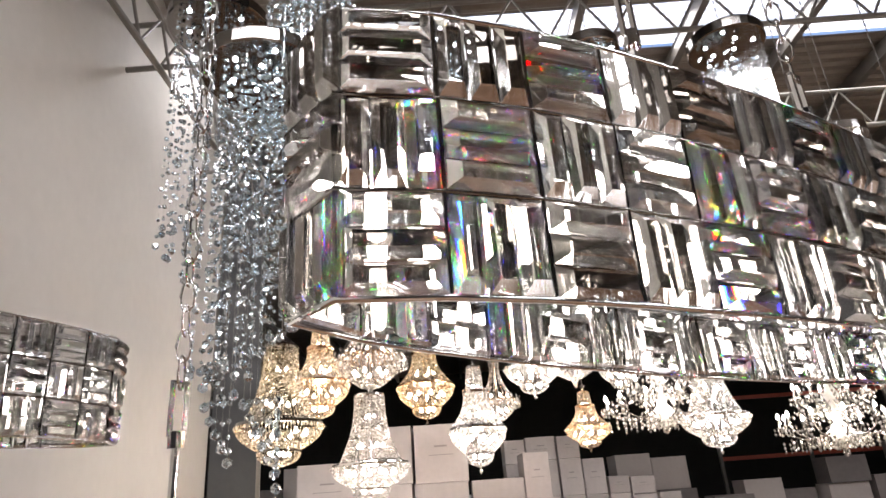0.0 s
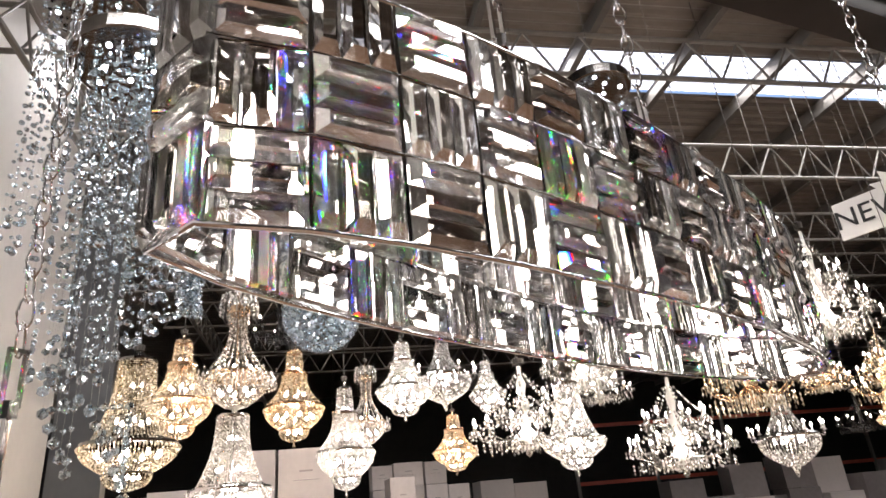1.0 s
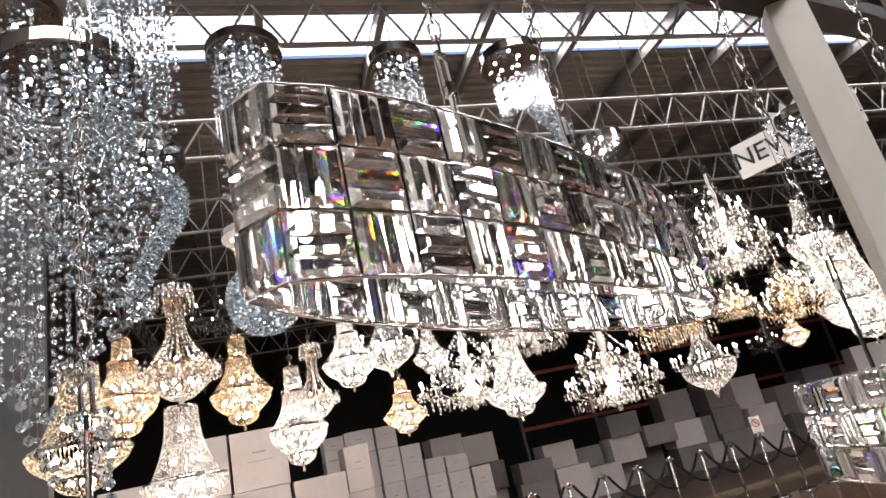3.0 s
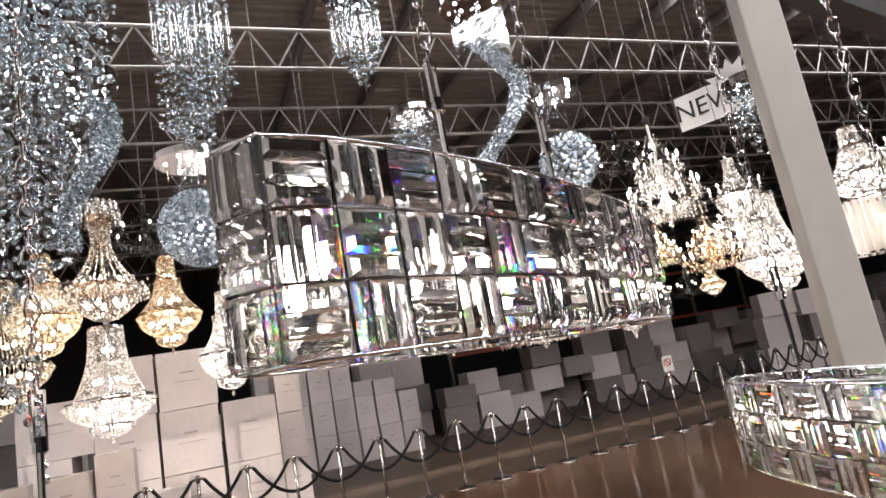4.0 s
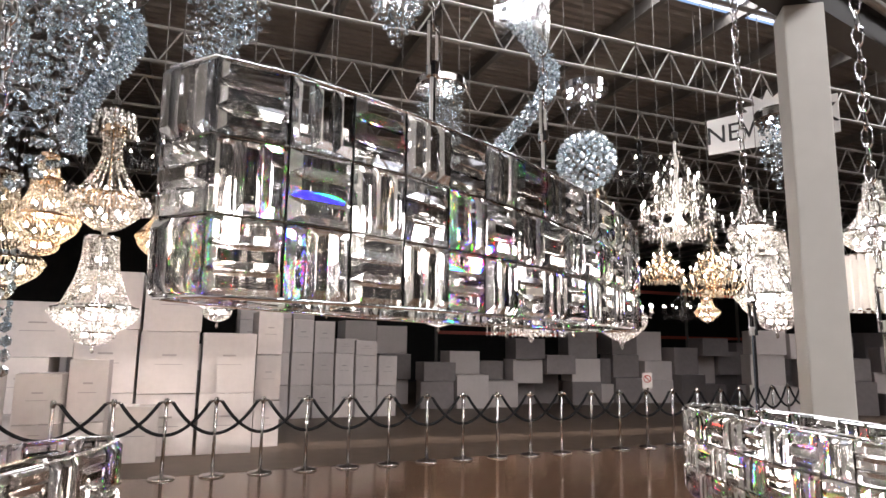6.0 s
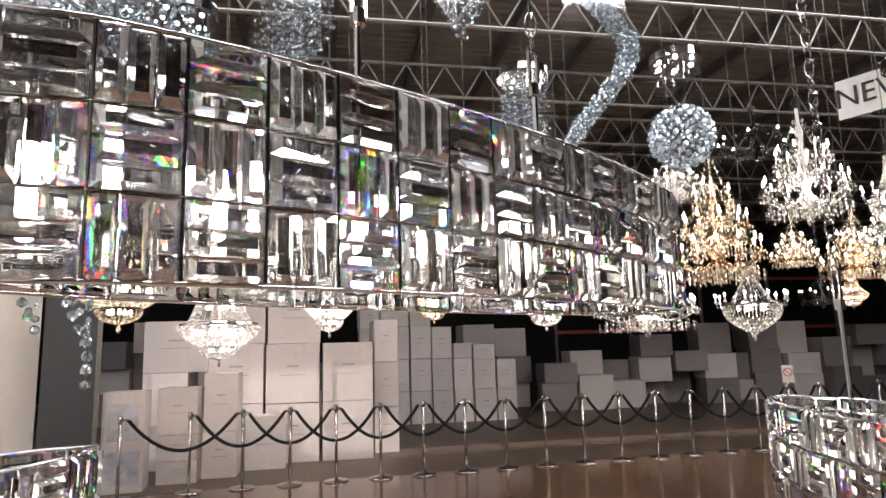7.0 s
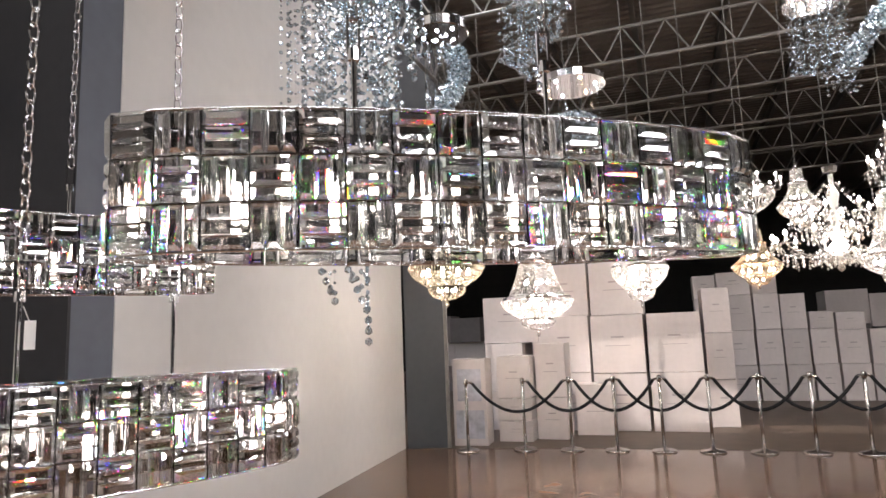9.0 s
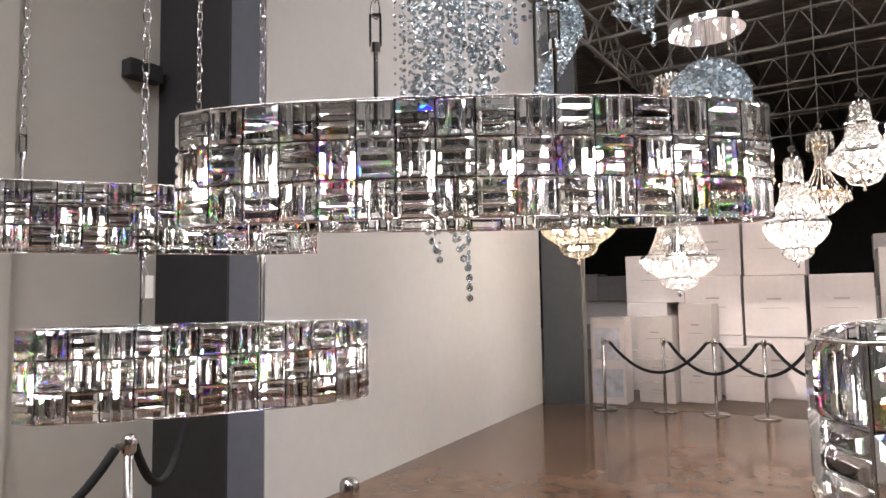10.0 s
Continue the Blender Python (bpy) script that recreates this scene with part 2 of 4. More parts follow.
RED = mat("red_print", (0.5, 0.05, 0.05), 0.6)
RACK_RED = mat("red_rack_steel", (0.28, 0.05, 0.03), 0.5, grain=0.08, scale=8)
PAPER = mat("paper_tag", (0.75, 0.74, 0.7), 0.8)
PLASTIC = mat("white_plastic", (0.7, 0.7, 0.7), 0.4)
CLEAR_WRAP = mat("printed_carton_blue_grey", (0.42, 0.42, 0.46), 0.4, grain=0.3, scale=7)


# ---- mesh helpers ----
def part(name, bm, material, parent=None, label="", smooth=False):
    me = bm if isinstance(bm, bpy.types.Mesh) else None
    if me is None:
        me = bpy.data.meshes.new(name)
        bm.to_mesh(me)
        bm.free()
    if smooth:
        me.polygons.foreach_set("use_smooth", [True] * len(me.polygons))
    if not me.materials:
        me.materials.append(material)
    ob = new(name, me)
    ob.parent = parent
    if label:
        ob["label"] = label
    return ob


def thing(name, x, y, z, label, category, group="", rz=0, kind=""):
    ob = new(name)
    ob.empty_display_size = 0.05
    ob.matrix_basis = pose(x, y, z, 0, 0, rz)
    return tagged(ob, label, category, group, kind)


def box(bm, cx, cy, cz, sx, sy, sz, rz=0.0, bevel=0.0):
    m = Matrix.Translation((cx, cy, cz)) @ Matrix.Rotation(rz, 4, "Z") @ Matrix.Diagonal((sx, sy, sz, 1))
    made = bmesh.ops.create_cube(bm, size=1, matrix=m)["verts"]
    if bevel:
        edges = list({e for v in made for e in v.link_edges})
        bmesh.ops.bevel(bm, geom=edges, offset=bevel, segments=2, affect="EDGES", profile=0.6)
    return bm


def rod(bm, a, b, r, seg=8, r2=None):
    a, b = Vector(a), Vector(b)
    d = b - a
    m = Matrix.Translation((a + b) / 2) @ d.to_track_quat("Z", "Y").to_matrix().to_4x4()
    bmesh.ops.create_cone(bm, cap_ends=True, segments=seg, radius1=r, radius2=r if r2 is None else r2, depth=d.length, matrix=m)
    return bm


def lathe(bm, profile, seg=20, m=None):
    """A turned body: (radius, height) pairs round the z axis."""
    m = m or Matrix()
    rings = []
    for r, z in profile:
        rings.append([bm.verts.new(m @ Vector((r * math.cos(2 * math.pi * k / seg), r * math.sin(2 * math.pi * k / seg), z))) for k in range(seg)])
    for lo, hi in zip(rings, rings[1:]):
        for k in range(seg):
            bm.faces.new((lo[k], lo[(k + 1) % seg], hi[(k + 1) % seg], hi[k]))
    for ring in (rings[0], rings[-1]):
        if profile[0 if ring is rings[0] else -1][0] > 1e-5:
            bm.faces.new(ring)
    bmesh.ops.recalc_face_normals(bm, faces=bm.faces)
    return bm


def tube(bm, pts, r, seg=6, closed=False):
    """A round bar along the points."""
    pts = [Vector(p) for p in pts]
    n = len(pts)
    rings = []
    for i, p in enumerate(pts):
        d = (pts[(i + 1) % n] - pts[i - 1]) if closed or 0 < i < n - 1 else (pts[1] - pts[0] if i == 0 else pts[-1] - pts[-2])
        d.normalize()
        side = d.cross(Vector((0, 0, 1)))
        if side.length < 0.05:
            side = d.cross(Vector((0.3, 1, 0)))
        side.normalize()
        up = side.cross(d)
        rings.append([bm.verts.new(p + r * (math.cos(2 * math.pi * k / seg) * side + math.sin(2 * math.pi * k / seg) * up)) for k in range(seg)])
    for i in range(n if closed else n - 1):
        a, b = rings[i], rings[(i + 1) % n]
        for k in range(seg):
            bm.faces.new((a[k], a[(k + 1) % seg], b[(k + 1) % seg], b[k]))
    if not closed:
        bm.faces.new(rings[0][::-1])
        bm.faces.new(rings[-1])
    return bm


OCTA_V = np.array([(0, 0, 1), (1, 0, 0), (0, 1, 0), (-1, 0, 0), (0, -1, 0), (0, 0, -1)], float)
OCTA_F = np.array([(0, 1, 2), (0, 2, 3), (0, 3, 4), (0, 4, 1), (5, 2, 1), (5, 3, 2), (5, 4, 3), (5, 1, 4)])
_b = [(0, 0, 1)] + [(math.cos(k * math.pi / 3 + o) * s, math.sin(k * math.pi / 3 + o) * s, z) for z, s, o in ((0.45, 0.89, 0), (-0.45, 0.89, 0.52)) for k in range(6)] + [(0, 0, -1)]
BALL_V = np.array(_b, float)
_f = [(0, 1 + k, 1 + (k + 1) % 6) for k in range(6)] + [(13, 7 + (k + 1) % 6, 7 + k) for k in range(6)]
for _k in range(6):
    _f += [(1 + _k, 7 + _k, 1 + (_k + 1) % 6), (1 + (_k + 1) % 6, 7 + _k, 7 + (_k + 1) % 6)]
BALL_F = np.array(_f)


def beads(name, pts, radius, stretch=1.0, ball=False):
    """One mesh of many cut beads at the points."""
    pts = np.asarray(pts, float)
    radius = np.broadcast_to(np.asarray(radius, float), (len(pts),))
    V, F = (BALL_V, BALL_F) if ball else (OCTA_V, OCTA_F)
    turn = np.random.default_rng(len(pts)).uniform(0, 6.28, len(pts))
    c, s = np.cos(turn)[:, None], np.sin(turn)[:, None]
    x = V[None, :, 0] * c - V[None, :, 1] * s
    y = V[None, :, 0] * s + V[None, :, 1] * c
    z = np.repeat(V[None, :, 2], len(pts), 0) * stretch
    v = np.stack((x, y, z), -1) * radius[:, None, None] + pts[:, None, :]
    f = F[None] + (np.arange(len(pts)) * len(V))[:, None, None]
    me = bpy.data.meshes.new(name)
    me.from_pydata(v.reshape(-1, 3).tolist(), [], f.reshape(-1, 3).tolist())
    return me


# ---- the hall ----
def structure(name, bm, material, label, category="", smooth=False):
    return tagged(part(name, bm, material, None, "", smooth), label, category or name.split("_")[0], kind="structure")


bm = box(bmesh.new(), 8, 8, -0.1, 44, 44, 0.2)
structure("floor", bm, FLOOR, "brown polished concrete floor with glossy wet-looking stains")

# duller floor of the store behind the barrier
bm = bmesh.new()
edge = [(-2.4, 8.62), (-0.6, 8.9), (9.2, 9.4), (12.0, 10.4), (29.5, 12.0), (29.5, 29.5), (-13.5, 29.5), (-13.5, 8.62)]
lo = [bm.verts.new((ex, ey, -0.02)) for ex, ey in edge]
hi = [bm.verts.new((ex, ey, 0.004)) for ex, ey in edge]
bm.faces.new(hi)
for i in range(len(edge)):
    bm.faces.new((lo[i], lo[(i + 1) % len(edge)], hi[(i + 1) % len(edge)], hi[i]))
structure("floor_store", bm, STORE_FLOOR, "dull brown concrete floor of the store", "floor")

# white partition, its charcoal end panel and the beige wall with the black return
WX0, WY0, WX1, WY1 = -2.5, 2.93, -3.0, 8.58
wl, wa = math.hypot(WX1 - WX0, WY1 - WY0), math.atan2(WY1 - WY0, WX1 - WX0)
bm = box(bmesh.new(), (WX0 + WX1) / 2 - 0.075, (WY0 + WY1) / 2, 3.6, wl, 0.15, 7.2, wa)
structure("wall_white_partition", bm, WHITE_WALL, "tall plain white painted partition wall", "wall")
bm = box(bmesh.new(), -2.7, 8.74, 3.6, 0.58, 0.2, 7.2, 0.2)
end_panel = structure("wall_end_panel", bm, DOOR_PAINT, "charcoal painted return panel at the end of the white wall", "wall")
bm = box(bmesh.new(), -2.385, 8.76, 1.55, 0.05, 0.06, 3.1, 0.2)
structure("trim_steel_edge", bm, STEEL, "pale steel edge strip beside the charcoal panel", "trim")
bm = box(bmesh.new(), -2.92, 2.778, 3.6, 0.83, 0.306, 7.2)
structure("wall_grey_return", bm, GREY_PAINT, "blue-grey painted return of the partition", "wall")
bm = box(bmesh.new(), -2.921, 2.614, 3.6, 0.828, 0.02, 7.2)
structure("wall_black_return", bm, BLACK_PAINT, "black painted wall return", "wall")
bm = box(bmesh.new(), -3.435, -2.6, 3.6, 0.2, 10.7, 7.2)
structure("wall_west", bm, BEIGE_WALL, "beige painted side wall", "wall")
bm = box(bmesh.new(), -3.295, 1.15, 3.6, 0.08, 0.9, 7.2)
structure("wall_west_pilaster", bm, BEIGE_WALL, "shallow beige pilaster on the side wall", "wall")
# unseen wall, made near-black to give the crystal bars something dark to reflect
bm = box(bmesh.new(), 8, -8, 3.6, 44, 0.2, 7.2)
structure("wall_south", bm, BACK, "unseen wall behind the showroom, near-black for dark crystal reflections", "wall")
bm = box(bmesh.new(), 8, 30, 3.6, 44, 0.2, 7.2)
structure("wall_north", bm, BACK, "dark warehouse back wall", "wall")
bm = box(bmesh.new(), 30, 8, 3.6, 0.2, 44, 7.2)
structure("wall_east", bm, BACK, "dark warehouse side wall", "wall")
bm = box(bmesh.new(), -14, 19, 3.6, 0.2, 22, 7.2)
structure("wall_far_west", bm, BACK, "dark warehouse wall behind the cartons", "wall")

def roof_sheet(name, y0, y1, z0, z1, material, label, pitch=0.19):
    """A corrugated sheet whose ribs run along x."""
    bm = bmesh.new()
    n = max(2, int((y1 - y0) / (pitch / 4)))
    rows = []
    for k in range(n + 1):
        u = k / n
        y, z = y0 + (y1 - y0) * u, z0 + (z1 - z0) * u + (0.014 if k % 4 in (1, 2) else -0.014)
        rows.append([bm.verts.new((x, y, z)) for x in (-14, 8, 30)])
    for a, b in zip(rows, rows[1:]):
        for i in range(2):
            bm.faces.new((a[i], a[i + 1], b[i + 1], b[i]))
    ob = structure(name, bm, material, label, "ceiling")
    return ob


roof_sheet("ceiling_near", -1.75, 6.35, 7.0, 7.0, ROOF, "brown-grey corrugated metal roof sheet")
roof_sheet("ceiling_far", 7.15, 30, 7.0, 7.0, ROOF, "brown-grey corrugated metal roof sheet")
roof_sheet("ceiling_back", -8, -2.55, 7.0, 7.0, ROOF, "brown-grey corrugated metal roof sheet")
# the strip at y -2.55 is unseen, added to go with the fill lamp
for y0, y1 in ((6.35, 7.15), (-2.55, -1.75)):
    roof_sheet("skylight", y0, y1, 7.02, 7.02, POLY, "translucent corrugated skylight strip, bright with daylight", 0.12)

# rafters along y, under the sheet
for x in np.arange(-12.5, 29, 1.45):
    bm = box(bmesh.new(), x, 11, 6.86, 0.09, 38, 0.2)
    tagged(part("rafter", bm, RAFTER), "dark steel purlin under the roof sheet", "rafter", "roof purlins", "structure")


def truss(y, z, x0=-3.0, x1=29.5, h=0.52, step=0.62):
    """A lattice girder along x with round chords and zigzag webs."""
    t = thing("roof_truss", x0, y, z, "grey painted lattice roof truss with zigzag web", "truss", "roof trusses", kind="structure")
    L = x1 - x0
    part("bottom_chord", rod(bmesh.new(), (0, 0, 0), (L, 0, 0), 0.028), STEEL, t)
    part("top_chord", rod(bmesh.new(), (0, 0, h), (L, 0, h), 0.028), STEEL, t)
    bm = bmesh.new()
    n = int(L / step)
    for k in range(n):
        a, b = (k * step, 0, 0), ((k + 1) * step, 0, 0)
        mid = ((k + 0.5) * step, 0, h)
        rod(bm, a, mid, 0.014, 5)
        rod(bm, mid, b, 0.014, 5)
    part("web", bm, STEEL, t)
    return t


for y in (3.0, 5.1, 7.15, 9.35, 11.3, 13.5, 15.8, 18.2):
    truss(y, 5.58)
# cross truss over the partition
bm = bmesh.new()
rod(bm, (0, 0, 0), (0, 14, 0), 0.03)
rod(bm, (0, 0, 0.5), (0, 14, 0.5), 0.03)
for k in range(22):
    rod(bm, (0, k * 0.63, 0), (0, (k + 0.5) * 0.63, 0.5), 0.015, 5)
    rod(bm, (0, (k + 0.5) * 0.63, 0.5), (0, (k + 1) * 0.63, 0), 0.015, 5)
t = thing("cross_truss", -2.2, 2.5, 5.3, "grey lattice girder above the partition", "truss", kind="structure")
part("lattice", bm, STEEL, t)

# white column with the deep beam on it
BEAM_TURN = 12.5
COLX, COLY = 2.6, 1.86
col = thing("column", COLX, COLY, 0, "off-white painted square steel column on the floor", "column", kind="structure", rz=-35)
part("shaft", box(bmesh.new(), 0, 0, 1.58, 0.165, 0.165, 3.16, 0, 0.008), COLUMN_PAINT, col)
part("base_plate", box(bmesh.new(), 0, 0, 0.008, 0.26, 0.26, 0.016, 0, 0.004), COLUMN_PAINT, col)
beam = thing("beam", COLX, COLY, 3.165, "dark steel beam resting on the column", "beam", kind="structure", rz=BEAM_TURN)
bm = bmesh.new()
box(bm, 4.4, 0, 0.008, 11.2, 0.15, 0.016)
box(bm, 4.4, 0, 0.242, 11.2, 0.15, 0.016)
box(bm, 4.4, 0, 0.125, 11.2, 0.012, 0.22)
part("web_and_flanges", bm, BEAM_STEEL, beam)
part("pipe", rod(bmesh.new(), (-1.0, -0.16, 0.1), (9.5, -0.16, 0.1), 0.022, 12), STEEL, beam, "pale pipe beside the beam")
part("bracket", box(bmesh.new(), 0.75, -0.15, 0.1, 0.16, 0.09, 0.09, 0.4, 0.02), PLASTIC, beam, "white junction box")

# hung sign boards with lettering
def sign(x, y, z, rz, letters, w, h, size):
    s = thing("hanging_sign", x, y, z, "white board sign with black capital lettering and crest", "sign", rz=rz)
    part("board", box(bmesh.new(), 0, 0, 0, w, 0.03, h, 0, 0.006), SIGN_WHITE, s)
    for k in range(7):
        bm = bmesh.new()
        a = math.pi * k / 6
        tip = Vector((0.36 * math.cos(a), 0, h * 0.3 + 0.36 * math.sin(a)))
        side = Vector((-math.sin(a), 0, math.cos(a))) * 0.06
        root = Vector((0, 0, h * 0.3))
        mid = root + (tip - root) * 0.62
        front = [bm.verts.new(q + Vector((0, -0.02, 0))) for q in (root - side * 0.6, mid - side, tip, mid + side, root + side * 0.6)]
        back = [bm.verts.new(v.co + Vector((0, 0.028, 0))) for v in front]
        bm.faces.new(front)
        bm.faces.new(back[::-1])
        for i in range(5):
            bm.faces.new((front[i], back[i], back[(i + 1) % 5], front[(i + 1) % 5]))
        part("crest_leaf", bm, SIGN_WHITE, s, "white leaf of the crest")
    for word, dx in letters:
        cu = bpy.data.curves.new("lettering", "FONT")
        cu.body, cu.size, cu.align_x, cu.align_y, cu.extrude = word, size, "CENTER", "CENTER", 0.004
        tmp = bpy.data.objects.new("lettering", cu)
        scene.collection.objects.link(tmp)
        me = bpy.data.meshes.new_from_object(tmp.evaluated_get(bpy.context.evaluated_depsgraph_get()))
        bpy.data.objects.remove(tmp)
        me.transform(pose(dx, -0.021, 0, 90, 0, 0))
        part("lettering", me, INK, s, "black capital letters")
    for dx in (-w * 0.4, w * 0.4):
        part("cable", rod(bmesh.new(), (dx, 0, h / 2), (dx, 0, 6.98 - z), 0.006, 5), STEEL, s)


sign(7.12, 5.906, 4.6, -63, (("NEW", -0.4), ("ORK", 0.43)), 1.6, 0.5, 0.36)
sign(9.92, 4.776, 4.25, -63, (("NEW", -0.4), ("ORK", 0.43)), 1.6, 0.5, 0.36)


# ---- cartons ----
def carton(x, y, z, w, d, h, rz, group="stacked cartons", printed=True, grey=False):
    label = "far store carton, dim light put into its grey colour" if grey else "white cardboard carton stacked in the store"
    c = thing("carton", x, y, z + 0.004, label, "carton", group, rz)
    part("body", box(bmesh.new(), 0, 0, h / 2, w - 0.012, d, h - 0.008, 0, 0.008), CARTON_SHADED if grey else CARTON, c)
    if printed:
        part("print", box(bmesh.new(), 0, -d / 2 - 0.001, h * 0.62, w * 0.24, 0.003, h * 0.03), TAPE, c, "faint grey printed bar")
        part("print", box(bmesh.new(), 0, -d / 2 - 0.001, h * 0.47, w * 0.46, 0.003, h * 0.012), TAPE, c, "faint grey printed bar")
        part("tape", box(bmesh.new(), 0, 0, h - 0.003, 0.06, d + 0.003, 0.002), PAPER, c, "pale packing tape")
    return c


rng = random.Random(4)


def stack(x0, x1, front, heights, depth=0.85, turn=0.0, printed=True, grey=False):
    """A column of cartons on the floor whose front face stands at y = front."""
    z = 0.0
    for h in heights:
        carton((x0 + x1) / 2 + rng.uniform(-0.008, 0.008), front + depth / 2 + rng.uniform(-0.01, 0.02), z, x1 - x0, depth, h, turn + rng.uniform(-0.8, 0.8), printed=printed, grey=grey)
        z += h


# front block of large cartons
stack(-1.36, -0.53, 10.5, (0.92, 0.92, 0.86))
stack(-0.5, 0.33, 10.5, (0.9, 0.92, 0.87))
stack(0.36, 1.16, 10.48, (0.9, 0.92))
stack(-2.3, -1.64, 10.46, (0.65, 0.78), 0.8)
carton(-1.84, 10.9, 1.43, 0.94, 0.85, 0.78, 0.6)
stack(1.2, 1.62, 11.0, (0.74, 0.74, 0.72), 0.7, 2)
# small cartons before them
stack(-1.8, -1.28, 9.3, (0.3, 0.33, 0.62), 0.5, 1)
stack(-1.26, -0.79, 9.55, (0.62, 0.8), 0.5, 0)
stack(-0.76, -0.17, 10.02, (0.77,), 0.42, 1)
# carton with a picture, beside the panel
c = thing("display_carton", -2.12, 9.12, 0.004, "printed carton with a grey picture beside the charcoal panel", "carton", rz=4)
part("body", box(bmesh.new(), 0, 0, 0.62, 0.5, 0.42, 1.24, 0, 0.008), CARTON, c)
bm = box(bmesh.new(), 0, -0.213, 0.3, 0.42, 0.004, 0.4)
box(bm, 0, -0.213, 0.86, 0.36, 0.004, 0.46)
part("picture", bm, CLEAR_WRAP, c, "blue-grey printed picture")

# second block, further back, one column to each step
for x0, x1, hs in ((1.2, 1.66, (0.74, 0.74, 0.72, 0.5)), (1.68, 2.34, (0.74, 0.74, 0.76, 0.5)), (2.37, 2.86, (0.74, 0.74, 0.76, 0.48)), (2.88, 3.36, (0.74, 0.73, 0.74)), (3.39, 3.84, (0.74, 0.72, 0.36)), (3.87, 4.4, (0.74, 0.68, 0.36)), (4.43, 4.9, (0.72, 0.7))):
    stack(x0, x1, 14.95, hs, 0.7, 1.5)
# third and further stacks, mostly in the carton grey darkened for dim light
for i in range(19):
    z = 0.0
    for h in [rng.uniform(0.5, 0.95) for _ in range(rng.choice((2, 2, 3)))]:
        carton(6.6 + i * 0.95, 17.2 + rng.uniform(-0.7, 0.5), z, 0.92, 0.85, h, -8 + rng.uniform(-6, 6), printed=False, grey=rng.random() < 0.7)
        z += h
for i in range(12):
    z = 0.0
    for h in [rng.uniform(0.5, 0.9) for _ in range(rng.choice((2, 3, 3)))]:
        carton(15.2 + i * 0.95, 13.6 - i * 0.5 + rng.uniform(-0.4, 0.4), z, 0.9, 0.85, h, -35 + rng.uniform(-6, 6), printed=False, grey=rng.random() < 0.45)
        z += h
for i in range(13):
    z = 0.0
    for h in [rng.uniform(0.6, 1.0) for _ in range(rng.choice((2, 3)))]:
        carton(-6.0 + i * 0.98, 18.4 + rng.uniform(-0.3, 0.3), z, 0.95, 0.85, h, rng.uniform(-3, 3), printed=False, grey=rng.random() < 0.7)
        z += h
# store rack with red beams behind the cartons
rack = thing("pallet_rack", 8, 20.4, 0, "red-beamed pallet rack against the dark wall", "rack")
for k in range(8):
    part("upright", box(bmesh.new(), k * 2.7, 0, 2.1, 0.09, 0.09, 4.2), RAFTER, rack)
for k in range(7):
    for z in (2.15, 3.9):
        part("beam", box(bmesh.new(), 1.35 + k * 2.7, 0, z, 2.6, 0.06, 0.11), RACK_RED, rack)


# ---- rope barrier ----
def stanchion_build():
    p = thing("stanchion", -1.26, 8.7, 0, "polished steel rope stanchion on a round base", "stanchion", "rope barrier posts")
    part("base", lathe(bmesh.new(), [(0.16, 0), (0.16, 0.012), (0.14, 0.026), (0.05, 0.036), (0.024, 0.06)], 24), STAINLESS, p, smooth=True)
    part("post", lathe(bmesh.new(), [(0.0215, 0.03), (0.0215, 0.9)], 16), STAINLESS, p, smooth=True)
    part("head", lathe(bmesh.new(), [(0.0215, 0.885), (0.032, 0.9), (0.032, 0.955), (0.026, 0.968), (0.01, 0.975)], 16), STAINLESS, p, smooth=True)
    return p


first = stanchion_build()
line = [(-2.02, 8.5), (-1.26, 8.7)] + [(-0.63 + 0.587 * k, 8.76 + 0.028 * k) for k in range(17)]
line += [(9.38 + 0.66 * k, 9.28 + 0.2 * k) for k in range(10)]
for x, y in line:
    if (x, y) != (-1.26, 8.7):
        copy_thing(first, pose(x, y, 0))
near_posts = [(-1.67, 1.45), (-0.345, 1.43)]
for x, y in near_posts:
    copy_thing(first, pose(x, y, 0))


def rope(a, b, sag=0.3):
    t = thing("barrier_rope", a[0], a[1], 0.93, "black velvet barrier rope with steel hooks, hung between posts", "rope", "barrier ropes")
    d = Vector((b[0] - a[0], b[1] - a[1], 0))
    pts = [d * (0.06 + 0.88 * k / 14) + Vector((0, 0, -sag * (1 - (2 * k / 14 - 1) ** 2) - 0.01)) for k in range(15)]
    part("rope", tube(bmesh.new(), pts, 0.021, 8), ROPE, t, smooth=True)
    for q, end in ((pts[0], d * 0.02), (pts[-1], d * 0.98)):
        part("hook", rod(bmesh.new(), end, q, 0.012, 8, 0.02), STAINLESS, t, "steel end hook")


for a, b in zip(line, line[2:]):
    rope(a, b, 0.4)
rope(near_posts[0], (-2.45, 2.3), 0.3)
rope(near_posts[0], (-1.9, 0.6), 0.3)

notice = thing("notice_sign", 7.62, 9.15, 0.97, "small white no-entry notice on a barrier post", "sign", rz=-30)
part("plate", box(bmesh.new(), 0, 0, 0.15, 0.17, 0.012, 0.27, 0, 0.004), SIGN_WHITE, notice)
bm = bmesh.new()
tube(bm, [(0.058 * math.cos(k * math.pi / 12), -0.012, 0.18 + 0.058 * math.sin(k * math.pi / 12)) for k in range(24)], 0.008, 6, True)
rod(bm, (-0.041, -0.012, 0.221), (0.041, -0.012, 0.139), 0.007, 6)
part("symbol", bm, RED, notice, "red no-entry ring")
part("post_clip", rod(bmesh.new(), (0, 0, -0.02), (0, 0, 0.03), 0.02), STAINLESS, notice)

# cable box on the side wall
wb = thing("wall_box", -3.33, 2.43, 3.26, "dark metal cable box on the beige wall", "wall box")
